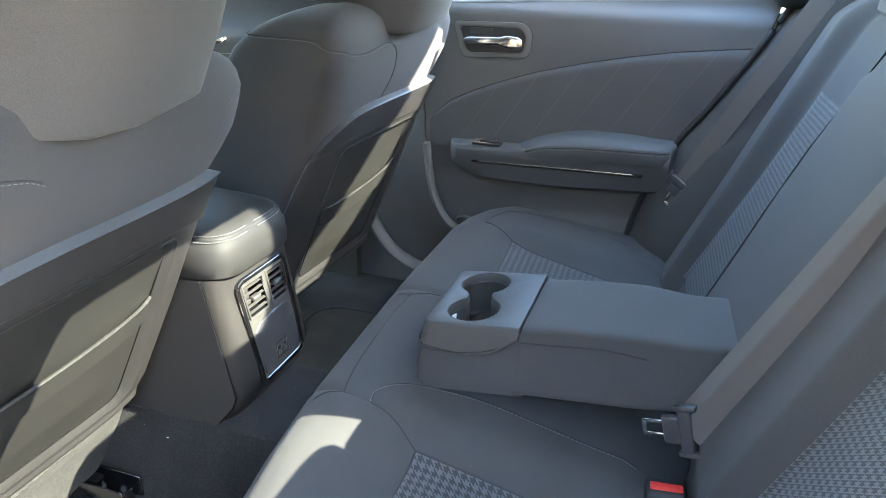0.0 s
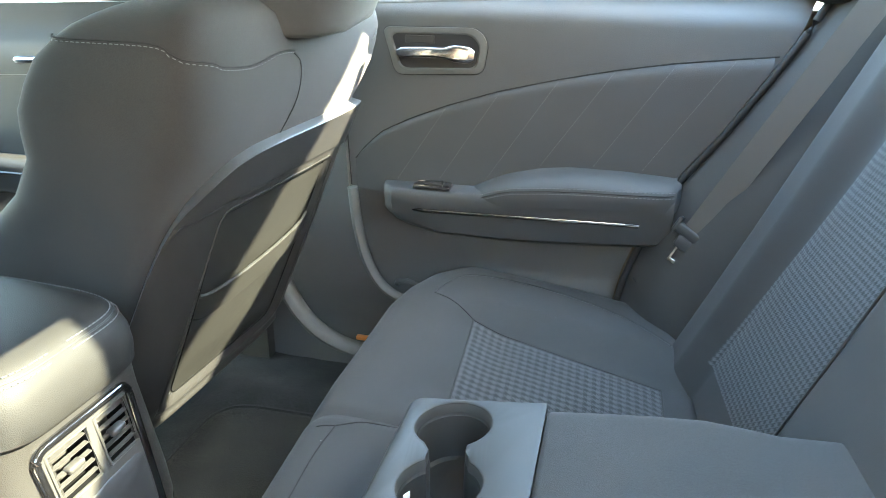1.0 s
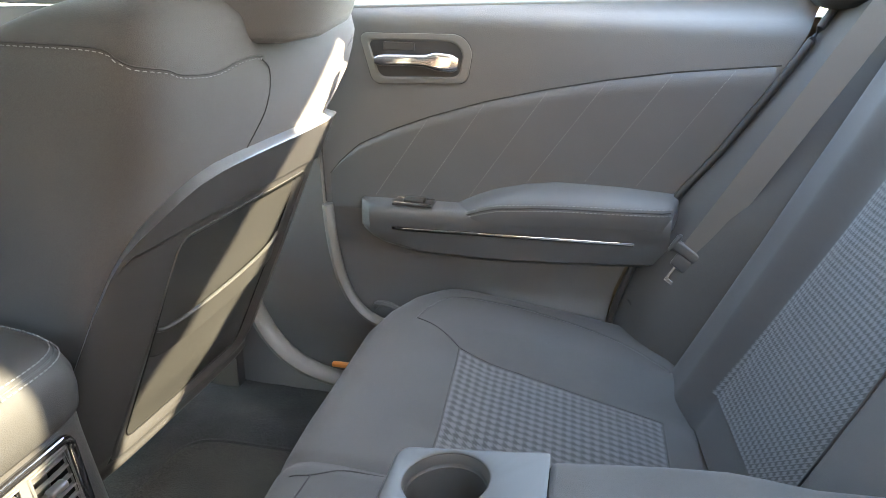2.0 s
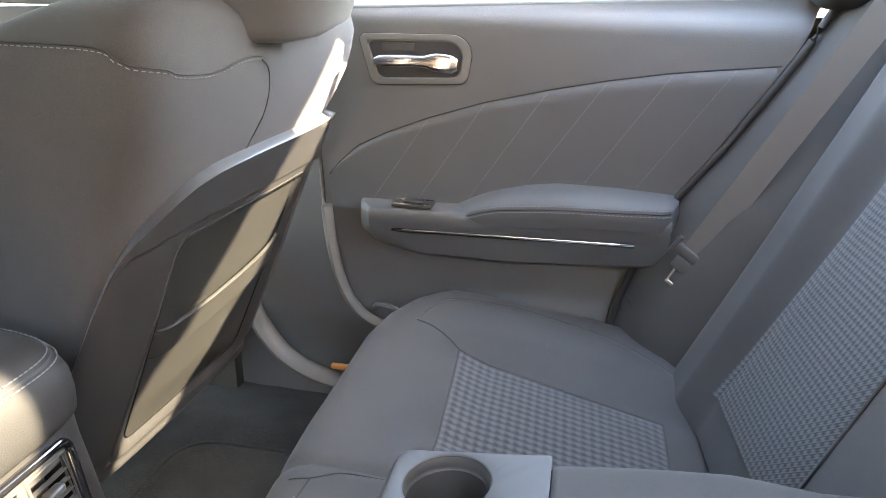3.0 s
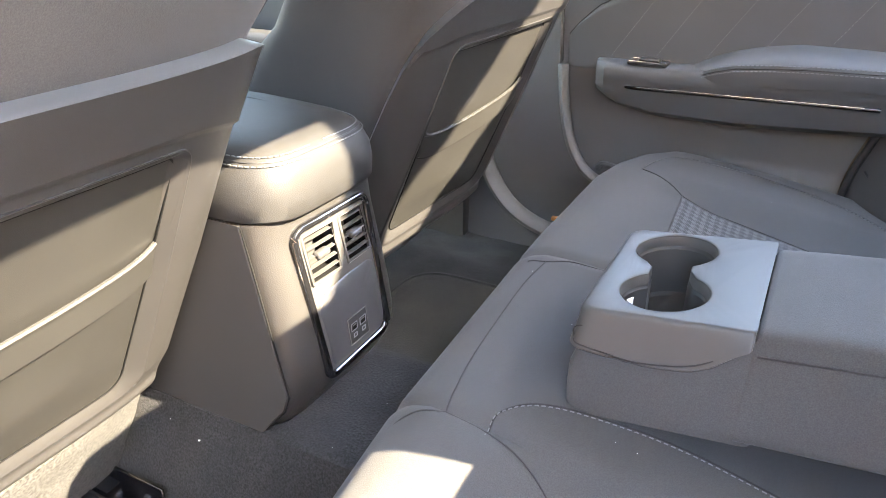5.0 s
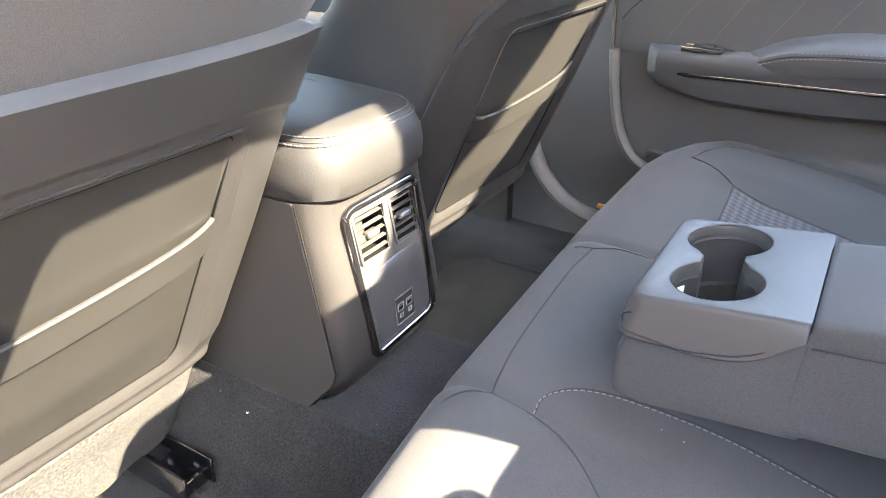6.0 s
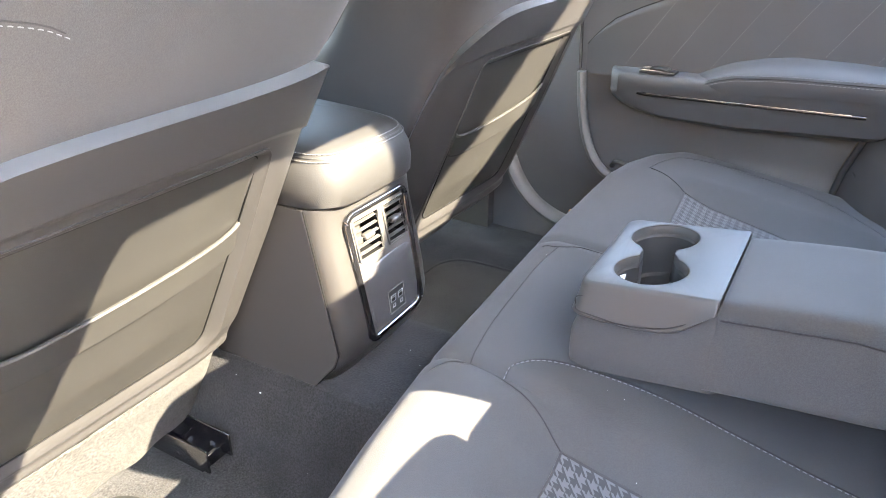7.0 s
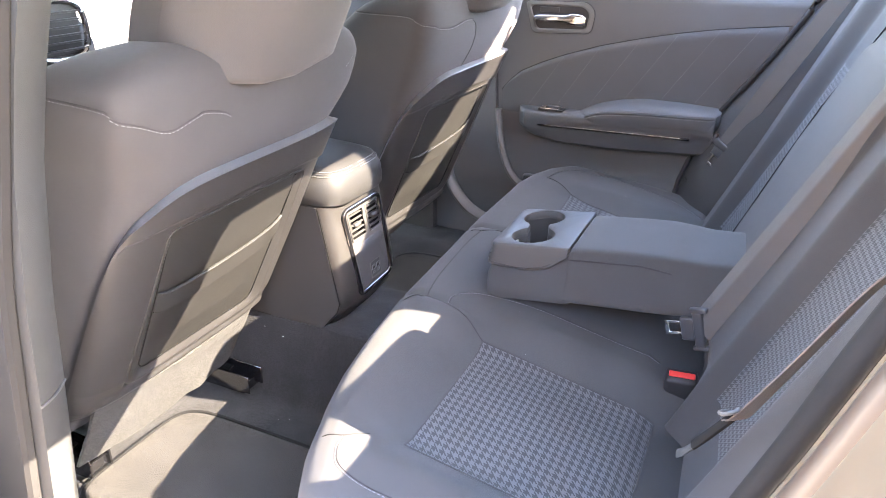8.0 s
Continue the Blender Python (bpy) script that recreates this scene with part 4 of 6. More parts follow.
def console():
    con = thing("console", "black plastic centre console with rear air vents", "console")
    rings = []
    for k in range(24):
        z = lerp(0.195, 0.474, k / 23)
        xr, w = console_rear(z), curve_at(((0.195, 0.104), (0.25, 0.1085), (0.465, 0.1085)), z)
        ring = super_ring(64, 0.07, w, 4.5)
        rings.append([(xr - 0.07 + a if a > 0 else xr - 0.07 + a * 0.4, b, z) for a, b in ring])
    cover = loft(rings)
    hidden = [f for f in cover.faces if f.calc_center_median().x > -0.39 and abs(f.calc_center_median().y) < 0.056 and 0.285 < f.calc_center_median().z < 0.45]
    bmesh.ops.delete(cover, geom=hidden, context="FACES")
    part("rear_cover", cover, M_GRAINED, con, "grained black plastic rear cover")
    def seam_x(z):
        return curve_at(((0.18, -0.400), (0.205, -0.382), (0.222, -0.368), (0.245, -0.348), (0.267, -0.340), (0.374, -0.361), (0.47, -0.381)), z)
    rings = []
    for z, w in ((0.185, 0.1095), (0.20, 0.110), (0.222, 0.110), (0.245, 0.110), (0.267, 0.110), (0.30, 0.110), (0.374, 0.110), (0.473, 0.110)):
        xr = seam_x(z)
        rings.append([(x, y, z) for x, y in ((xr - 0.002, w), (xr, w - 0.0015), (xr, -w + 0.0015), (xr - 0.002, -w), (-1.25, -w), (-1.25, w))])
    side = part("side_panel", loft(rings), M_CONSOLE, con, "matt dark grey console side", smooth=False)
    for sg in (-1, 1):
        part("gap", tube([(seam_x(z) + 0.0010, sg * w, z) for z, w in ((0.205, 0.1080), (0.222, 0.1088), (0.245, 0.1092), (0.267, 0.1092), (0.374, 0.1092), (0.473, 0.1092))], 0.0011, 6), M_WELL, side)
    rings = []
    for z, g in ((0.4755, 0.008), (0.477, 0.003), (0.481, 0.0), (0.50, -0.001), (0.520, 0.001), (0.534, 0.005), (0.545, 0.011), (0.552, 0.019), (0.556, 0.03), (0.5585, 0.045), (0.560, 0.065)):
        ring = super_ring(64, 0.165 - g, 0.114 - g, 5.0)
        rings.append([(-0.50 + a, b, z - 0.05 * max(0, a) * (1 if z > 0.53 else 0.4)) for a, b in ring])
    lid = part("lid", loft(rings), M_VINYL, con, "padded black vinyl lid")
    for g, dz, who in ((0.0085, 0.5408, 0), (0.0145, 0.5482, 1)):
        ring = [(-0.50 + a, b, dz - 0.05 * max(0, a) + 0.0012) for a, b in super_ring(160, 0.165 - g + 0.001, 0.114 - g + 0.001, 5.0)]
        part("stitching", stitches([p for p in ring if p[0] > -0.55], 0.0042, 0.0022, 0.0007), M_THREAD, lid, "pale grey stitching")
    ring = [(-0.50 + a, b, 0.5448 - 0.05 * max(0, a)) for a, b in super_ring(96, 0.165 - 0.011, 0.114 - 0.011, 5.0)]
    part("seam", tube(ring + ring[:1], 0.0012, 5), M_DARK, lid)

    # vent panel laid into the rear cover
    def face(y, z, out=0.0):
        w = curve_at(((0.195, 0.104), (0.25, 0.1085), (0.465, 0.1085)), z)
        return Vector((console_rear(z) + out - 0.07 * (1 - (1 - min(0.999, abs(y) / w) ** 4.5) ** (1 / 4.5)), y, z))

    def outline(m, n=7):
        pts = []
        for (cy, cz), a0 in (((0.066 - 0.014, 0.457 - 0.014), 0), ((-0.070 + 0.014, 0.457 - 0.014), 90), ((-0.064 + 0.014, 0.274 + 0.014), 180), ((0.060 - 0.014, 0.278 + 0.014), 270)):
            for k in range(n):
                a = radians(a0 + 90 * k / (n - 1))
                r = 0.014 - m
                pts.append((cy + r * math.cos(a), cz + r * math.sin(a)))
        return pts
    vents = ((-0.0590, -0.0060), (0.0080, 0.0560))
    zb, zt = 0.391, 0.447
    panel = bmesh.new()
    lines = []
    for z in (0.279, 0.30, 0.32, 0.34, 0.36, 0.376, zb, 0.405, 0.419, 0.433, zt, 0.4535):
        left, right = lerp(-0.061, -0.067, (z - 0.278) / 0.178), lerp(0.057, 0.063, (z - 0.278) / 0.178)
        ys = [left, vents[0][0]] + [lerp(*vents[0], k / 4) for k in (1, 2, 3)] + [vents[0][1], vents[1][0]] + [lerp(*vents[1], k / 4) for k in (1, 2, 3)] + [vents[1][1], right]
        lines.append([panel.verts.new(face(y, z, 0.0015)) for y in ys])
    for k, (lo, hi) in enumerate(zip(lines, lines[1:])):
        for i in range(len(lo) - 1):
            if 6 <= k <= 9 and (1 <= i <= 4 or 6 <= i <= 9):
                continue
            panel.faces.new((lo[i], lo[i + 1], hi[i + 1], hi[i]))
    plate = part("vent_panel", panel, M_VENT, con, "satin black vent and charging panel")
    ring = outline(0.0)
    part("bezel", tube([face(y, z, 0.002) for y, z in ring + ring[:1]], 0.0054, 10), M_GLOSS, plate, "gloss black surround")
    for c0, c1 in vents:
        rim = [(c0, zb), (c1, zb), (c1, zt), (c0, zt)]
        well = loft([[face(y, z, 0.0016) for y, z in rim], [face(y, z, -0.040) for y, z in rim]], False)
        well.faces.new([well.verts.new(face(y, z, -0.040)) for y, z in rim])
        vent = part("air_vent", well, M_WELL, plate, "black slatted air vent", smooth=False)
        part("frame", tube([face(y, z, 0.0022) for y, z in rim + rim[:1]], 0.0022, 6), M_VENT, vent)
        for k in range(5):
            z = lerp(zb + 0.0070, zt - 0.0075, k / 4)
            bm = grid(lambda u, v: face(lerp(c0 + 0.0008, c1 - 0.0008, u), z, -0.0030) + Vector((0.0046 * v, 0, 0.0004 - 0.0008 * v)), 4, 2, thick=(0, 0, 0.0016))
            part("slat", bm, M_SLAT, vent)
        ym = (c0 + c1) / 2
        bx = face(ym, 0.420, 0.0)
        part("tab", box(bx.x - 0.004, bx.x + 0.0075, ym - 0.011, ym + 0.011, 0.4155, 0.4235, 0.003, 3), M_SLAT, vent, "thumb tab on the slats")
    low = [(-0.052, 0.287), (-0.055, 0.294), (-0.0585, 0.355), (-0.053, 0.367), (-0.040, 0.375), (0.0, 0.379), (0.045, 0.379), (0.054, 0.374), (0.0565, 0.362), (0.053, 0.294), (0.049, 0.288), (0.0, 0.285)]
    bm = bmesh.new()
    centre = bm.verts.new(face(0.0, 0.33, 0.0030))
    rims = [[bm.verts.new(face(y * k, 0.33 + (z - 0.33) * k, o)) for y, z in low] for k, o in ((0.5, 0.0030), (0.97, 0.0030), (1.0, 0.0016))]
    for k in range(len(low)):
        j = (k + 1) % len(low)
        bm.faces.new((centre, rims[0][k], rims[0][j]))
        for a, c in zip(rims, rims[1:]):
            bm.faces.new((a[k], c[k], c[j], a[j]))
    part("lower_panel", bm, M_INSERT, plate, "smooth black lower panel")
    usb = part("usb_plate", grid(lambda u, v: face(lerp(-0.021, 0.017, u), lerp(0.296, 0.330, v), 0.0040), 3, 3, thick=(-0.002, 0, 0)), M_DARK, plate, "small black charging socket plate")
    part("rim", tube([face(y, z, 0.0042) for y, z in ((-0.021, 0.296), (0.017, 0.296), (0.017, 0.330), (-0.021, 0.330), (-0.021, 0.296))], 0.0008, 5), M_SIDE, usb)
    for yc in (-0.011, 0.007):
        f0 = face(yc, 0.316, 0.0046)
        rim = bmesh.new()
        for a, c, d, e in ((-0.006, 0.006, 0.3215, 0.3222), (-0.006, 0.006, 0.3118, 0.3125), (-0.006, -0.0053, 0.3118, 0.3222), (0.0053, 0.006, 0.3118, 0.3222)):
            box(f0.x - 0.0006, f0.x + 0.0004, yc + a, yc + c, d, e, 0, 1, rim)
        port = part("usb_port", rim, M_MARK, usb, "pale rimmed charging socket", smooth=False)
        part("socket", box(f0.x - 0.0008, f0.x, yc - 0.005, yc + 0.005, 0.313, 0.3210, 0, 1), M_WELL, port, smooth=False)
        part("tongue", box(f0.x - 0.0004, f0.x + 0.0004, yc - 0.0035, yc + 0.0035, 0.3185, 0.3200, 0, 1), M_SIDE, port, smooth=False)
        mark = bmesh.new()
        f1 = face(yc, 0.305, 0.0046)
        for a, c, d, e in ((-0.0035, 0.0035, 0.3082, 0.3089), (-0.0035, 0.0035, 0.3030, 0.3037), (-0.0035, -0.0028, 0.3030, 0.3089), (0.0028, 0.0035, 0.3030, 0.3089)):
            box(f1.x - 0.0004, f1.x + 0.0004, yc + a, yc + c, d, e, 0, 1, mark)
        part("marking", mark, M_MARK, usb, smooth=False)


# ---- right rear door and pillar ----
DOOR_REAR = ((0.46, 0.875), (0.425, 0.80), (0.385, 0.73), (0.33, 0.64), (0.27, 0.555), (0.225, 0.46), (0.195, 0.365), (0.18, 0.28), (0.18, 0.14))


def rear_edge(z):
    return curve_at([(b, a) for a, b in DOOR_REAR[::-1]], z)


def front_edge(z):
    return curve_at(((0.14, -0.20), (0.243, -0.205), (0.262, -0.262), (0.337, -0.306), (0.42, -0.325), (0.50, -0.333), (0.60, -0.338), (0.85, -0.32)), z)


def door_y(x, z):
    y = 0.748 + 0.015 * ease((0.50 - z) / 0.1)
    y += 0.022 * ease((z - 0.80) / 0.05) ** 2
    y += 0.016 * math.exp(-(((x - 0.10) / 0.155) ** 8 + ((z - 0.375) / 0.052) ** 6))
    return y + 0.05 * ease((0.22 - z) / 0.1)


def sill_z(x):
    return 0.831 + (x + 0.29) * 0.045


def insert_top(x):
    return curve_at(((-0.325, 0.545), (-0.31, 0.565), (-0.29, 0.585), (-0.266, 0.606), (-0.21, 0.633), (-0.144, 0.659), (-0.048, 0.690), (0.054, 0.715), (0.146, 0.734), (0.244, 0.750), (0.335, 0.760), (0.45, 0.772)), x)


def right_door():
    door = thing("door_1", "closed rear car door with black trim and chrome handle", "door", kind="structure")

    def panel(u, v):
        z0 = lerp(0.14, 0.85, v)
        x = lerp(front_edge(z0), rear_edge(z0), u)
        z = z0 if v < 0.9 else lerp(lerp(0.14, 0.85, 0.9), sill_z(x), (v - 0.9) / 0.1)
        return (x, door_y(x, z), z)
    part("trim_panel", grid(panel, 60, 90, thick=(0, 0.08, 0)), M_TRIM, door, "grained black plastic trim")

    def sill(u, v):
        x = lerp(-0.33, 0.455, u)
        a = v * math.pi / 2
        return (x, door_y(x, sill_z(x)) + 0.012 * (1 - math.cos(a)) + 0.05 * max(0, v - 0.5), sill_z(x) + 0.008 * math.sin(a))
    part("sill", grid(sill, 30, 8), M_SIDE, door, "matt sill edge below the glass")

    def soft(u, v):
        x = lerp(-0.322, 0.0, u * 2) if u < 0.5 else lerp(0.0, min(0.405, rear_edge(insert_top(0.38)) - 0.012), u * 2 - 1)
        z = lerp(0.49, insert_top(x), v)
        x = min(x, rear_edge(z) - 0.004)
        edge = min(1.0, 14 * min(1 - v, u))
        return (x, door_y(x, z) - 0.001 - 0.006 * math.sqrt(max(edge, 0)), z)
    ins = part("insert", grid(soft, 80, 40), M_DOOR, door, "padded black vinyl insert")
    bottoms = ((-0.236, 0.518), (-0.157, 0.519), (-0.068, 0.527), (0.020, 0.545), (0.126, 0.569), (0.210, 0.568))
    tops = ((-0.144, 0.657), (-0.048, 0.688), (0.054, 0.713), (0.146, 0.732), (0.244, 0.748), (0.335, 0.758))
    for (ax, az), (bx, bz) in zip(bottoms, tops):
        line = [Vector((lerp(ax, bx, k / 8), door_y(lerp(ax, bx, k / 8), lerp(az, bz, k / 8)) - 0.0072, lerp(az, bz, k / 8))) for k in range(9)]
        part("stitching", stitches(line, 0.0040, 0.0030, 0.00045), M_THREAD, ins, "diagonal pale grey stitching")
    part("groove", tube([(x, door_y(x, insert_top(x)) - 0.001, insert_top(x) + 0.001) for x in [lerp(-0.322, 0.40, k / 40) for k in range(41)]], 0.0013, 6), M_SEAM, door)

    # armrest: a swept body with a raised pad
    rings = []
    for k in range(25):
        x = lerp(-0.258, 0.268, k / 24)
        end = math.sqrt(max(0.0, 1 - max(0, (-0.228 - x) / 0.032) ** 2))
        depth = 0.055 * (0.25 + 0.75 * end)
        zt = curve_at(((-0.26, 0.512), (0.0, 0.515), (0.27, 0.530)), x)
        zb = curve_at(((-0.26, 0.452), (-0.22, 0.432), (-0.15, 0.416), (0.0, 0.414), (0.2, 0.425), (0.27, 0.432)), x)
        zm = lerp(0.472, 0.481, (x + 0.258) / 0.526)
        yb = 0.752
        rings.append([(x, yb + 0.01, zb), (x, yb - depth * 0.45, zb + 0.004), (x, yb - depth * 0.75, zb + 0.014), (x, yb - depth * 0.93, zm - 0.006), (x, yb - depth * 0.93, zm + 0.004), (x, yb - depth, zm + 0.010), (x, yb - depth, zt - 0.014), (x, yb - depth * 0.96, zt - 0.005), (x, yb - depth * 0.85, zt), (x, yb + 0.01, zt + 0.002)])
    arm = part("armrest", loft(rings), M_DOOR, door, "black door armrest")
    def pad_back(x):
        return curve_at(((-0.095, 0.514), (-0.05, 0.536), (-0.022, 0.547), (0.03, 0.560), (0.081, 0.567), (0.18, 0.566), (0.276, 0.560)), x)

    def pad_seam(x):
        return curve_at(((-0.090, 0.497), (-0.07, 0.506), (-0.039, 0.518), (-0.013, 0.525), (0.05, 0.531), (0.103, 0.534), (0.276, 0.539)), x)

    def pad_out(x):
        return curve_at(((-0.090, 0.040), (-0.075, 0.050), (-0.05, 0.056), (-0.02, 0.060), (0.2, 0.062), (0.25, 0.060), (0.27, 0.050), (0.278, 0.03)), x)
    rings = []
    for k in range(41):
        x = lerp(-0.090, 0.278, k / 40)
        zs, zk, d, yb = pad_seam(x), pad_back(x), pad_out(x), 0.752
        zl = 0.494 + 0.014 * ease((x + 0.09) / 0.3)
        rings.append([(x, yb, zl - 0.004), (x, yb - d + 0.003, zl - 0.002), (x, yb - d, lerp(zl, zs, 0.4)), (x, yb - d - 0.0005, zs - 0.002), (x, yb - d + 0.0025, zs + 0.004), (x, yb - d * 0.88, lerp(zs, zk, 0.32)), (x, yb - d * 0.65, lerp(zs, zk, 0.62)), (x, yb - d * 0.35, lerp(zs, zk, 0.86)), (x, yb, zk)])
    pad = part("pad", loft(rings), M_DOOR, arm, "stitched padded arm pad")
    xs = [lerp(-0.080, 0.264, k / 50) for k in range(51)]
    for dz in (-0.0050, 0.0042):
        part("stitching", stitches([(x, 0.752 - pad_out(x) - 0.0006 + (0.0022 if dz > 0 else -0.0006), pad_seam(x) + dz) for x in xs], 0.0046, 0.0024, 0.0008), M_THREAD, pad)
    part("seam", tube([(x, 0.752 - pad_out(x) - 0.0002, pad_seam(x) - 0.0006) for x in xs], 0.0011, 5), M_SEAM, pad)
    strip = [(lerp(-0.243, 0.213, k / 20), 0.752 - 0.0525 * (0.6 + 0.4 * ease(k / 3)), lerp(0.4705, 0.4795, k / 20)) for k in range(21)]
    part("trim_strip", tube(strip, 0.0040, 10, flat=0.9), M_GLOSS, arm, "gloss black trim strip")
    bright = [(p[0], p[1] - 0.0036, p[2] + 0.0026) for p in strip[3:-1]]
    part("bright_line", tube(bright, 0.0016, 8), M_CHROME, arm, "thin chrome line")
    sw = part("window_switch", box(-0.196, -0.126, 0.700, 0.736, 0.513, 0.5185, 0.002, 2), M_DARK, arm, "window switch on the armrest")
    part("rocker", box(-0.178, -0.140, 0.706, 0.728, 0.518, 0.5245, 0.003, 3), M_SHELL, sw)
    for yy in (0.703, 0.734):
        part("rim", tube(((-0.194, yy, 0.519), (-0.128, yy, 0.519)), 0.0010, 6), M_CHROME, sw)

    # inside handle in its recess
    hx0, hx1, hz0, hz1 = -0.262, -0.072, 0.716, 0.797

    def plate_xy():
        pts = []
        for cx, cz, a0, r in ((hx1 - 0.034, hz1 - 0.034, 0, 0.034), (hx0 + 0.012, hz1 - 0.014, 90, 0.012), (hx0 + 0.036, hz0 + 0.016, 190, 0.020), (hx1 - 0.022, hz0 + 0.020, 275, 0.018)):
            for k in range(7):
                a = radians(a0 + 85 * k / 6)
                pts.append((cx + r * math.cos(a), cz + r * math.sin(a)))
        return pts
    ring = plate_xy()
    mx, mz = sum(p[0] for p in ring) / len(ring), sum(p[1] for p in ring) / len(ring)
    sections = []
    for k, c, out in ((1.0, 1.0, -0.0005), (0.99, 0.98, -0.0035), (0.93, 0.90, -0.0045), (0.86, 0.78, -0.0042), (0.845, 0.74, -0.0025), (0.83, 0.71, -0.0012)):
        sections.append([(mx + (x - mx) * k, door_y(x, z) + out, mz + (z - mz) * c) for x, z in ring])
    bez = part("handle_bezel", loft(sections, False), M_SIDE, door, "dark grey handle bezel")
    hollow = bmesh.new()
    hollow.faces.new([hollow.verts.new(p) for p in sections[-1]])
    part("hollow", hollow, M_DARK, bez, "dark hollow behind the handle", smooth=False)
    part("gap", tube([(x, door_y(x, z) - 0.0008, z) for x, z in ring + ring[:1]], 0.0008, 5), M_SEAM, bez)
    part("lock_plate", box(-0.222, -0.168, 0.7442, 0.7475, 0.768, 0.781, 0.001, 1), M_SHELL, bez)
    rings = []
    for k in range(17):
        q = k / 16
        x = lerp(-0.234, -0.094, q)
        h = lerp(0.0095, 0.0150, ease((q - 0.60) / 0.15)) * math.sqrt(max(0.35, 1 - max(0, (0.06 - q) / 0.06) ** 2)) * math.sqrt(max(0.4, 1 - max(0, (q - 0.93) / 0.07) ** 2))
        zc = 0.7515 + 0.002 * math.sin(q * 3) - 0.002 * ease((q - 0.7) / 0.3)
        yc = 0.738 - 0.004 * math.sin(q * math.pi) + 0.004 * ease((q - 0.85) / 0.15)
        rings.append([(x, yc + b, zc + a) for a, b in super_ring(20, h, 0.0065, 3.0)])
    part("handle", loft(rings), M_CHROME, bez, "satin chrome pull handle")

    # lower pocket mouth and its bottle lip
    lipc = [(-0.245, 0.757, 0.290), (-0.235, 0.742, 0.304), (-0.218, 0.733, 0.309), (-0.200, 0.733, 0.304), (-0.188, 0.740, 0.292), (-0.184, 0.752, 0.280)]
    part("bottle_lip", tube(smooth_line(lipc, 6), 0.006, 8), M_TRIM, door)
    edge = [(front_edge(z) + 0.004, 0.738, z) for z in (0.85, 0.70, 0.60, 0.50)]
    part("edge_line", tube(edge, 0.0014, 6), M_SEAM, door)
    curve = smooth_line([(-0.326, 0.735, 0.495), (-0.318, 0.735, 0.42), (-0.300, 0.735, 0.345), (-0.268, 0.735, 0.292), (-0.22, 0.735, 0.266), (-0.15, 0.735, 0.258), (0.05, 0.735, 0.255)], 8)
    part("edge_moulding", tube(curve, 0.0125, 10, flat=0.8), M_SIDE, door, "pale worn door edge moulding")


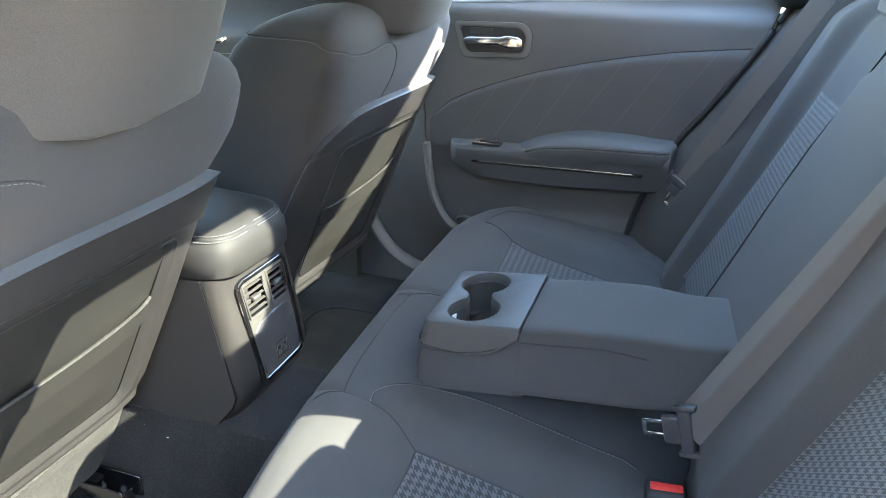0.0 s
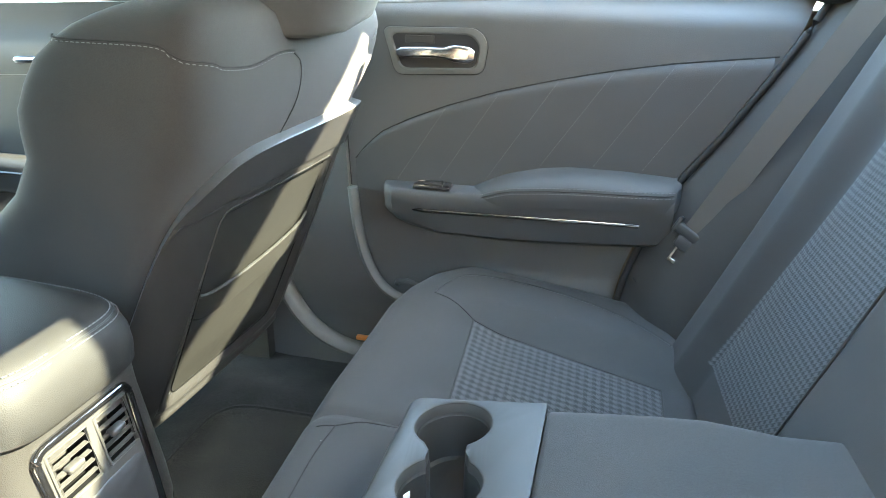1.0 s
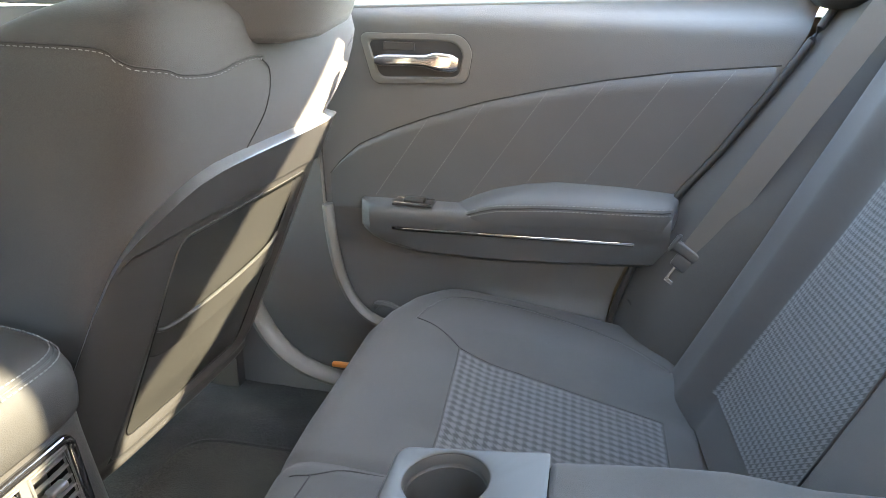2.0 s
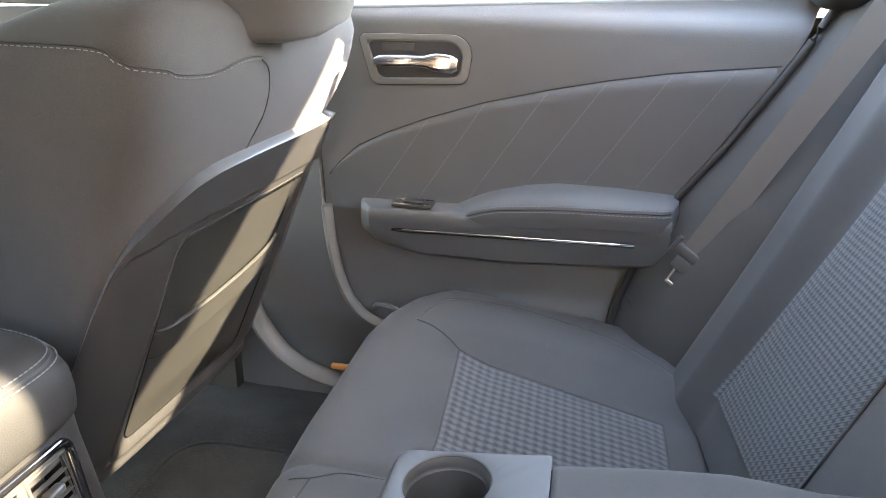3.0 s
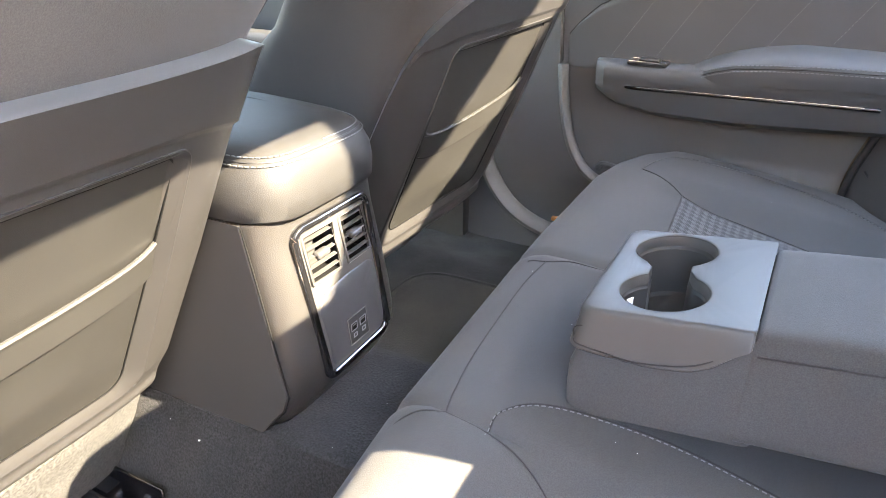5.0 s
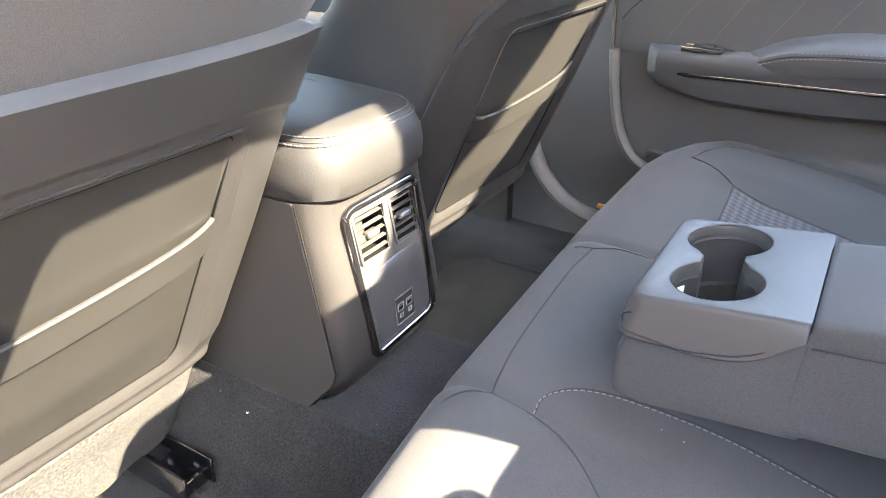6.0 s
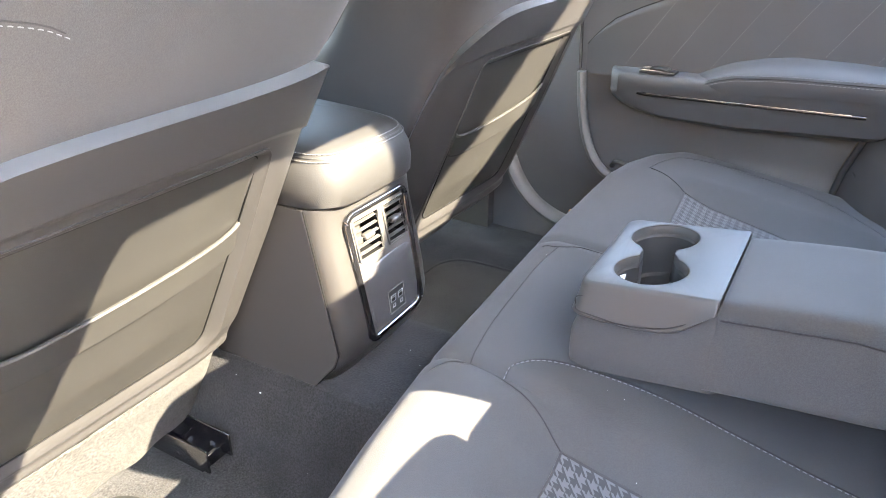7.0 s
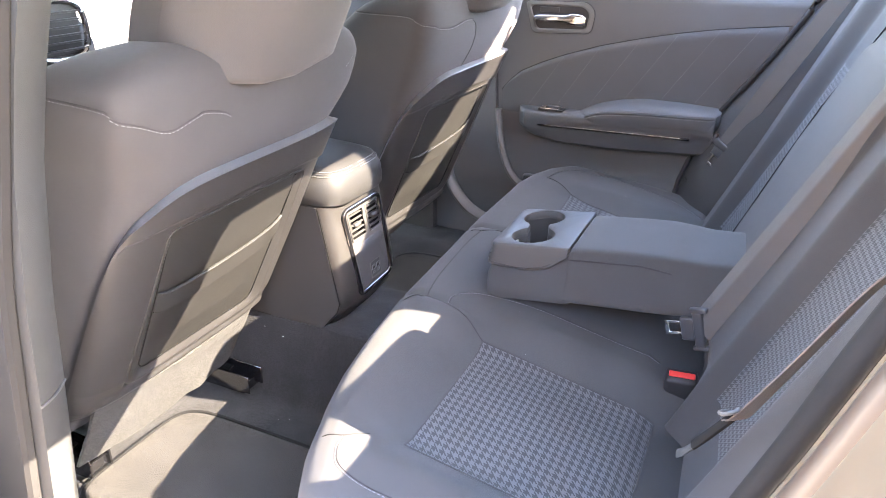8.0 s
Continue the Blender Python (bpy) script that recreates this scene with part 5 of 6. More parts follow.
def right_pillar():
    """Trim between the doors, sill and the front door beyond."""
    def f(u, v):
        z = lerp(0.02, 0.86, v)
        return (lerp(-0.56, front_edge(max(z, 0.25)) - 0.004 + 0.5 * ease((0.24 - z) / 0.06), u), 0.742 + 0.03 * ease((0.3 - z) / 0.15) + 0.02 * (1 - u), z)
    tagged(part("pillar_right", grid(f, 16, 40, thick=(0, 0.07, 0)), M_TRIM), "black trim on the middle roof pillar", "pillar", kind="structure")
    sweep = smooth_line([(-0.50, 0.715, 0.40), (-0.475, 0.715, 0.285), (-0.435, 0.712, 0.215), (-0.38, 0.71, 0.172), (-0.30, 0.708, 0.150), (-0.15, 0.708, 0.142), (0.1, 0.708, 0.14)], 8)
    tagged(part("sill_right", tube(sweep, 0.022, 12, flat=0.7), M_SIDE), "grey plastic door sill moulding", "sill", kind="structure")
    ref = thing("sill_reflector", "small amber reflector strip on the door sill", "reflector")
    part("lens", box(-0.318, -0.268, 0.702, 0.714, 0.178, 0.187, 0.003, 2), M_AMBER, ref)

    def front(u, v):
        x, z = lerp(-1.45, -0.55, u), lerp(0.0, 0.80, v)
        return (x, 0.762 + 0.02 * ease((z - 0.70) / 0.05), z + 0.03 * v * u)
    door = thing("door_2", "closed front passenger door with black trim", "door", kind="structure")
    part("trim_panel", grid(front, 30, 30, thick=(0, 0.07, 0)), M_CONSOLE, door)
    tagged(part("body_side_right", merge(box(0.15, 1.15, 0.785, 0.835, 0.0, 0.84, 0.01, 2), box(0.46, 1.15, 0.752, 0.80, 0.3, 0.92, 0.01, 2)), M_BODY), "painted body side behind the closed rear door", "body panel", kind="structure")
    tagged(part("sill_outer_right", box(-1.45, 0.2, 0.80, 0.85, -0.05, 0.16, 0.01, 2), M_BODY), "painted sill below the closed doors", "sill", kind="structure")
    part("insert", grid(lambda u, v: (lerp(-1.35, -0.60, u), 0.752, lerp(0.45, 0.66 + 0.03 * u, v)), 20, 10, thick=(0, 0.008, 0)), M_CONSOLE, door, "padded black vinyl insert")
    part("armrest", box(-1.30, -0.66, 0.70, 0.765, 0.42, 0.50, 0.02, 4), M_CONSOLE, door)
    part("sill", box(-1.45, -0.56, 0.775, 0.81, 0.822, 0.838, 0.005, 2), M_SIDE, door)
    plate = part("switch_plate", box(-0.98, -0.86, 0.715, 0.745, 0.4985, 0.504, 0.002, 2), M_SHELL, door, "window switches on the armrest")
    for x in (-0.965, -0.915):
        part("rocker", box(x, x + 0.03, 0.720, 0.740, 0.503, 0.509, 0.003, 2), M_CHROME, plate)
    part("trim_strip", tube(strip, 0.0040, 10, flat=0.9), M_GLOSS, arm, "gloss black trim strip")
    bright = [(p[0], p[1] - 0.0036, p[2] + 0.0026) for p in strip[3:-1]]
    part("bright_line", tube(bright, 0.0016, 8), M_CHROME, arm, "thin chrome line")
    sw = part("window_switch", box(-0.196, -0.126, 0.700, 0.736, 0.513, 0.5185, 0.002, 2), M_DARK, arm, "window switch on the armrest")
    part("rocker", box(-0.178, -0.140, 0.706, 0.728, 0.518, 0.5245, 0.003, 3), M_SHELL, sw)
    for yy in (0.703, 0.734):
        part("rim", tube(((-0.194, yy, 0.519), (-0.128, yy, 0.519)), 0.0010, 6), M_CHROME, sw)

    # inside handle in its recess
    hx0, hx1, hz0, hz1 = -0.262, -0.072, 0.716, 0.797

    def plate_xy():
        pts = []
        for cx, cz, a0, r in ((hx1 - 0.034, hz1 - 0.034, 0, 0.034), (hx0 + 0.012, hz1 - 0.014, 90, 0.012), (hx0 + 0.036, hz0 + 0.016, 190, 0.020), (hx1 - 0.022, hz0 + 0.020, 275, 0.018)):
            for k in range(7):
                a = radians(a0 + 85 * k / 6)
                pts.append((cx + r * math.cos(a), cz + r * math.sin(a)))
        return pts
    ring = plate_xy()
    mx, mz = sum(p[0] for p in ring) / len(ring), sum(p[1] for p in ring) / len(ring)
    sections = []
    for k, c, out in ((1.0, 1.0, -0.0005), (0.99, 0.98, -0.0035), (0.93, 0.90, -0.0045), (0.86, 0.78, -0.0042), (0.845, 0.74, -0.0025), (0.83, 0.71, -0.0012)):
        sections.append([(mx + (x - mx) * k, door_y(x, z) + out, mz + (z - mz) * c) for x, z in ring])
    bez = part("handle_bezel", loft(sections, False), M_SIDE, door, "dark grey handle bezel")
    hollow = bmesh.new()
    hollow.faces.new([hollow.verts.new(p) for p in sections[-1]])
    part("hollow", hollow, M_DARK, bez, "dark hollow behind the handle", smooth=False)
    part("gap", tube([(x, door_y(x, z) - 0.0008, z) for x, z in ring + ring[:1]], 0.0008, 5), M_SEAM, bez)
    part("lock_plate", box(-0.222, -0.168, 0.7442, 0.7475, 0.768, 0.781, 0.001, 1), M_SHELL, bez)
    rings = []
    for k in range(17):
        q = k / 16
        x = lerp(-0.234, -0.094, q)
        h = lerp(0.0095, 0.0150, ease((q - 0.60) / 0.15)) * math.sqrt(max(0.35, 1 - max(0, (0.06 - q) / 0.06) ** 2)) * math.sqrt(max(0.4, 1 - max(0, (q - 0.93) / 0.07) ** 2))
        zc = 0.7515 + 0.002 * math.sin(q * 3) - 0.002 * ease((q - 0.7) / 0.3)
        yc = 0.738 - 0.004 * math.sin(q * math.pi) + 0.004 * ease((q - 0.85) / 0.15)
        rings.append([(x, yc + b, zc + a) for a, b in super_ring(20, h, 0.0065, 3.0)])
    part("handle", loft(rings), M_CHROME, bez, "satin chrome pull handle")

    # lower pocket mouth and its bottle lip
    lipc = [(-0.245, 0.757, 0.290), (-0.235, 0.742, 0.304), (-0.218, 0.733, 0.309), (-0.200, 0.733, 0.304), (-0.188, 0.740, 0.292), (-0.184, 0.752, 0.280)]
    part("bottle_lip", tube(smooth_line(lipc, 6), 0.006, 8), M_TRIM, door)
    edge = [(front_edge(z) + 0.004, 0.738, z) for z in (0.85, 0.70, 0.60, 0.50)]
    part("edge_line", tube(edge, 0.0014, 6), M_SEAM, door)
    curve = smooth_line([(-0.326, 0.735, 0.495), (-0.318, 0.735, 0.42), (-0.300, 0.735, 0.345), (-0.268, 0.735, 0.292), (-0.22, 0.735, 0.266), (-0.15, 0.735, 0.258), (0.05, 0.735, 0.255)], 8)
    part("edge_moulding", tube(curve, 0.0125, 10, flat=0.8), M_SIDE, door, "pale worn door edge moulding")


def right_pillar():
    """Trim between the doors, sill and the front door beyond."""
    def f(u, v):
        z = lerp(0.02, 0.86, v)
        return (lerp(-0.56, front_edge(max(z, 0.25)) - 0.004 + 0.5 * ease((0.24 - z) / 0.06), u), 0.742 + 0.03 * ease((0.3 - z) / 0.15) + 0.02 * (1 - u), z)
    tagged(part("pillar_right", grid(f, 16, 40, thick=(0, 0.07, 0)), M_TRIM), "black trim on the middle roof pillar", "pillar", kind="structure")
    sweep = smooth_line([(-0.50, 0.715, 0.40), (-0.475, 0.715, 0.285), (-0.435, 0.712, 0.215), (-0.38, 0.71, 0.172), (-0.30, 0.708, 0.150), (-0.15, 0.708, 0.142), (0.1, 0.708, 0.14)], 8)
    tagged(part("sill_right", tube(sweep, 0.022, 12, flat=0.7), M_SIDE), "grey plastic door sill moulding", "sill", kind="structure")
    ref = thing("sill_reflector", "small amber reflector strip on the door sill", "reflector")
    part("lens", box(-0.318, -0.268, 0.702, 0.714, 0.178, 0.187, 0.003, 2), M_AMBER, ref)

    def front(u, v):
        x, z = lerp(-1.45, -0.55, u), lerp(0.0, 0.80, v)
        return (x, 0.762 + 0.02 * ease((z - 0.70) / 0.05), z + 0.03 * v * u)
    door = thing("door_2", "closed front passenger door with black trim", "door", kind="structure")
    part("trim_panel", grid(front, 30, 30, thick=(0, 0.07, 0)), M_CONSOLE, door)
    tagged(part("body_side_right", merge(box(0.15, 1.15, 0.785, 0.835, 0.0, 0.84, 0.01, 2), box(0.46, 1.15, 0.752, 0.80, 0.3, 0.92, 0.01, 2)), M_BODY), "painted body side behind the closed rear door", "body panel", kind="structure")
    tagged(part("sill_outer_right", box(-1.45, 0.2, 0.80, 0.85, -0.05, 0.16, 0.01, 2), M_BODY), "painted sill below the closed doors", "sill", kind="structure")
    part("insert", grid(lambda u, v: (lerp(-1.35, -0.60, u), 0.752, lerp(0.45, 0.66 + 0.03 * u, v)), 20, 10, thick=(0, 0.008, 0)), M_CONSOLE, door, "padded black vinyl insert")
    part("armrest", box(-1.30, -0.66, 0.70, 0.765, 0.42, 0.50, 0.02, 4), M_CONSOLE, door)
    part("sill", box(-1.45, -0.56, 0.775, 0.81, 0.822, 0.838, 0.005, 2), M_SIDE, door)
    plate = part("switch_plate", box(-0.98, -0.86, 0.715, 0.745, 0.4985, 0.504, 0.002, 2), M_SHELL, door, "window switches on the armrest")
    for x in (-0.965, -0.915):
        part("rocker", box(x, x + 0.03, 0.720, 0.740, 0.503, 0.509, 0.003, 2), M_CHROME, plate)
    part("pull_handle", tube(smooth_line([(-1.06, 0.755, 0.70), (-1.05, 0.738, 0.705), (-0.98, 0.735, 0.708), (-0.93, 0.738, 0.712), (-0.92, 0.755, 0.715)], 5), 0.008, 8), M_CHROME, door, "satin chrome pull handle")
    part("trim_strip", tube([(-1.30, 0.699, 0.47), (-0.66, 0.699, 0.475)], 0.003, 6), M_GLOSS, door, "thin gloss black line")
    tagged(part("pillar_rear_right", box(0.42, 0.66, 0.70, 0.80, 0.85, 1.20, 0.03, 3), M_PILLAR), "black trim of the right rear roof pillar", "pillar", kind="structure")


def left_edge(z):
    return curve_at(((0.14, 0.33), (0.40, 0.372), (0.50, 0.398), (0.575, 0.422), (0.65, 0.447), (0.74, 0.474), (0.88, 0.52)), z)


def quarter(side):
    """Trim between the door opening and the backrest's side."""
    def f(u, v):
        # the left top drops inwards to let the sun past
        z = lerp(0.14, 0.88 if side > 0 else lerp(0.88, 0.775, u), v)
        e = rear_edge(z) if side > 0 else left_edge(z)
        xa, ya = e + 0.006, 0.745
        xb, yb = e + (0.16 if side > 0 else 0.07), 0.610
        bulge = (0.022 if side > 0 else 0.012) * math.sin(math.pi * u)
        p = Vector((lerp(xa, xb, u ** 0.9) - bulge, lerp(ya, yb, u) - bulge * 0.6, z))
        return (p.x, p.y if side > 0 else 0.03 - p.y, p.z)
    word = "right" if side > 0 else "left"
    sew = [Vector(f(0.35, lerp(0.38, 0.95, k / 40))) + Vector((-0.0015, 0.0010 * -side, 0)) for k in range(41)]
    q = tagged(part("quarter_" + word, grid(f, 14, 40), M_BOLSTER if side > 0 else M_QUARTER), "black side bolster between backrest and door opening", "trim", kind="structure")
    line = [((rear_edge(z) if side > 0 else left_edge(z)) + 0.004, 0.736 if side > 0 else 0.03 - 0.745, z) for z in [lerp(0.88, 0.14, k / 40) for k in range(41)]]
    if side < 0:
        part("stitching", stitches(sew, 0.0042, 0.0026, 0.0007), M_THREAD, q, "pale grey stitching")
    part("door_seal", tube(line, 0.010 if side < 0 else 0.0060, 10), M_RUBBER if side < 0 else M_VINYL, q, "black rubber door seal")
    if side < 0:
        part("piping", tube([Vector(f(0.16, k / 40)) + Vector((-0.001, 0, 0)) for k in range(41)], 0.0042, 10), M_SIDE, q, "grey plastic edge bead")
    return q


def cut_line():
    part("trim_gap", tube(((0.215, 0.722, 0.372), (0.24, 0.70, 0.345), (0.27, 0.665, 0.322)), 0.0018, 6), M_DARK, bpy.data.objects["quarter_right"])


# ---- left door opening ----
def left_opening():
    def pil(u, v):
        z = lerp(0.05, 1.12, v)
        xr = curve_at(((0.05, -0.345), (0.285, -0.312), (0.441, -0.285), (0.533, -0.269), (0.615, -0.256), (0.772, -0.219), (0.87, -0.183), (0.927, -0.158), (1.12, -0.07)), z)
        a = u * math.pi * 0.5
        return (xr - 0.05 + 0.05 * math.sin(a) - 1.0 * max(0, 0.5 - u), -0.79 + 0.085 * (1 - u), z)
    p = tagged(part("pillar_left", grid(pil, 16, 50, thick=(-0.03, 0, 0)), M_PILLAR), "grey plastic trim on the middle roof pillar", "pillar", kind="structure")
    seam = [Vector(pil(k / 10, (0.497 - 0.05 + 0.012 * (1 - k / 10)) / 1.07)) + Vector((0.001, 0, 0)) for k in range(11)]
    part("trim_gap", tube(seam, 0.0018, 6), M_DARK, p)
    strip = smooth_line([(-0.36, -0.793, 0.20), (-0.330, -0.793, 0.353), (-0.299, -0.793, 0.513), (-0.269, -0.793, 0.654), (-0.227, -0.793, 0.78), (-0.165, -0.793, 0.95)], 8)
    part("door_seal", tube(strip, 0.009, 8), M_RUBBER, p, "black rubber door seal")
    tagged(part("sill_left", box(-0.75, 0.35, -0.80, -0.69, 0.02, 0.10, 0.018, 4), M_SIDE), "grey plastic door sill", "sill", kind="structure")

    def outer(u, v):
        z = lerp(0.10, 0.90, v)
        return (left_edge(z) + 0.012 + 0.04 * ease(u * 2) + 0.30 * max(0, u - 0.4), -0.725 - 0.13 * ease(u * 2.2), z)
    body = tagged(part("body_side_left", grid(outer, 20, 40), M_BODY), "glossy brown-gold painted body side behind the door opening", "body panel", kind="structure")
    # rolled flange, given a darker copy of the body paint as its shade
    roll = [(left_edge(z) + 0.026, -0.742, z) for z in [lerp(0.10, 0.90, k / 40) for k in range(41)]]
    part("flange", tube(roll, 0.016, 12), M_FLANGE_SHADE, body, "rolled body flange, coloured dark for shade")


def front_left_door():
    # unseen door, added to keep light out at the front left
    door = thing("door_3", "unseen closed driver door with black trim, added to block light", "door", kind="structure")
    part("trim_panel", grid(lambda u, v: (lerp(-1.45, -0.52, u), -0.775 - 0.02 * math.sin(v * 3), lerp(0.0, 0.82, v)), 20, 20, thick=(0, -0.07, 0)), M_TRIM, door)
    part("armrest", box(-1.30, -0.60, -0.77, -0.71, 0.42, 0.50, 0.02, 4), M_VINYL, door)
    tagged(part("sill_outer_left", box(-1.45, 0.2, -0.90, -0.83, -0.05, 0.07, 0.01, 2), M_BODY), "painted sill below the left doors", "sill", kind="structure")


# ---- belts ----
def tongue(parent, at, way, side):
    """Black plastic slider with a steel latch plate."""
    x = Vector(way).normalized()
    y = (Vector(side) - x * Vector(side).dot(x)).normalized()
    z = x.cross(y)
    m = Matrix(((x.x, y.x, z.x, at[0]), (x.y, y.y, z.y, at[1]), (x.z, y.z, z.z, at[2]), (0, 0, 0, 1)))
    slider = bmesh.new()
    box(-0.008, 0.010, -0.033, 0.033, -0.006, 0.006, 0.004, 3, slider)
    box(-0.030, -0.006, -0.020, 0.020, -0.005, 0.005, 0.004, 3, slider)
    box(-0.012, 0.018, 0.028, 0.036, -0.007, 0.007, 0.003, 2, slider)
    box(-0.012, 0.018, -0.036, -0.028, -0.007, 0.007, 0.003, 2, slider)
    part("slider", moved(slider, m), M_INSERT, parent, "black plastic belt slider")
    plate = bmesh.new()
    box(-0.058, -0.028, -0.012, -0.007, -0.0012, 0.0012, 0.0008, 1, plate)
    box(-0.058, -0.028, 0.007, 0.012, -0.0012, 0.0012, 0.0008, 1, plate)
    box(-0.058, -0.051, -0.012, 0.012, -0.0012, 0.0012, 0.0008, 1, plate)
    part("latch_plate", moved(plate, m), M_STEEL, parent, "steel latch plate")


def belt(a, b, across, label, fold=0.0, turned=None):
    """Webbing from a up to b; across: half its width."""
    t = thing("seat_belt", label, "seat belt", "rear seat belts")
    a, b, side = Vector(a), Vector(b), Vector(across)
    way = (b - a).normalized()
    nrm = side.cross(way).normalized()
    part("webbing", grid(lambda u, v: a.lerp(b, v) + side * (2 * u - 1) - nrm * fold * max(0.0, 0.38 - u) + nrm * 0.002 * math.sin(v * 7 + u), 20, 40, thick=nrm * 0.0014), M_BELT, t, "grey woven belt webbing")
    if turned:
        tongue(t, a + way * 0.002, turned[0], turned[1])
    else:
        tongue(t, a + way * 0.004, way, side)
    return t


def buckle(at, rz, label):
    t = thing("belt_buckle", label, "buckle")
    m = pose(at[0], at[1], at[2], 0, -16, rz)
    part("case", moved(box(-0.016, 0.016, -0.026, 0.026, -0.05, 0.03, 0.007, 3), m), M_DARK, t, "black plastic buckle case")
    part("button", moved(box(-0.006, 0.006, -0.021, 0.021, 0.026, 0.0318, 0.002, 2), m), M_RED, t, "red release button")
    part("stalk", moved(box(-0.008, 0.008, -0.019, 0.019, -0.11, -0.045, 0.003, 2), m), M_BELT, t)


def belts():
    belt((0.298, 0.668, 0.476), (0.512, 0.636, 0.90), (0.0170, -0.0080, -0.0080), "grey belt with steel tongue hanging by the outer backrest")
    belt((0.352, -0.112, 0.392), (0.556, -0.138, 0.84), (0.0205, -0.008, -0.0085), "grey middle belt with steel tongue across the backrest", 0.055, ((0.86, -0.25, 0.28), (-0.20, 0.10, 0.95)))
    buckle((0.340, -0.122, 0.284), 97, "black belt buckle with a red button at the cushion's rear")
    t = thing("seat_belt", "brown-grey belt with a pale tongue hanging before the outer bolster", "seat belt", "rear seat belts")
    run = smooth_line([(0.416, -0.525, 0.532), (0.424, -0.526, 0.546), (0.464, -0.532, 0.628), (0.510, -0.545, 0.722), (0.545, -0.590, 0.772), (0.580, -0.640, 0.795)], 10)
    way = Vector((0.42, -0.09, 0.90)).normalized()
    side = Vector((0.55, 0.80, -0.20))
    side = (side - way * side.dot(way)).normalized() * 0.017
    back = side.cross(way).normalized() * 0.0016
    part("webbing", grid(lambda u, v: run[round(v * (len(run) - 1))] + side * (2 * u - 1) + back * 3 * math.sin(5 * v + u), 6, len(run) - 1, thick=back), M_WEB, t, "grey woven belt webbing")
    part("slider", tube(smooth_line([(0.386, -0.522, 0.484), (0.398, -0.523, 0.502), (0.410, -0.525, 0.522), (0.417, -0.526, 0.534)], 6), 0.009, 10, flat=0.5), M_RUBBER, t, "black plastic belt slider")
    part("latch_plate", tube(smooth_line([(0.371, -0.522, 0.466), (0.378, -0.522, 0.472), (0.387, -0.523, 0.485)], 4), 0.008, 8, flat=0.3), M_CONSOLE, t, "grey latch plate")
    hook = smooth_line([(0.412, -0.528, 0.540), (0.404, -0.542, 0.546), (0.408, -0.552, 0.552), (0.418, -0.546, 0.554), (0.420, -0.532, 0.548)], 5)
    part("hook", tube(hook, 0.0022, 8), M_SIDE, t, "pale belt stop button")


# ---- mats, dash and small things ----
def mat_shape(cx, cy, hx, hy, label, edge):
    t = thing("floor_mat", label, "mat", "floor mats")
    ring = super_ring(64, hx, hy, 6.0)
    bm = bmesh.new()
    rings = []
    for g, dz in ((0.0, 0.002), (0.0, 0.009), (0.006, 0.012), (0.014, 0.011), (0.05, 0.0105), (0.09, 0.0105), (0.13, 0.0105)):
        rings.append([(cx + a * (1 - g / hx), cy + b * (1 - g / hy), tunnel_z(cx, cy + b * (1 - g / hy)) + dz) for a, b in ring])
    part("carpet_pad", loft(rings), M_PILE, t, "short black carpet pile")
    part("binding", tube([(cx + a, cy + b, tunnel_z(cx, cy + b) + 0.010) for a, b in ring + ring[:1]], 0.0045, 6), edge, t, "black stitched binding")


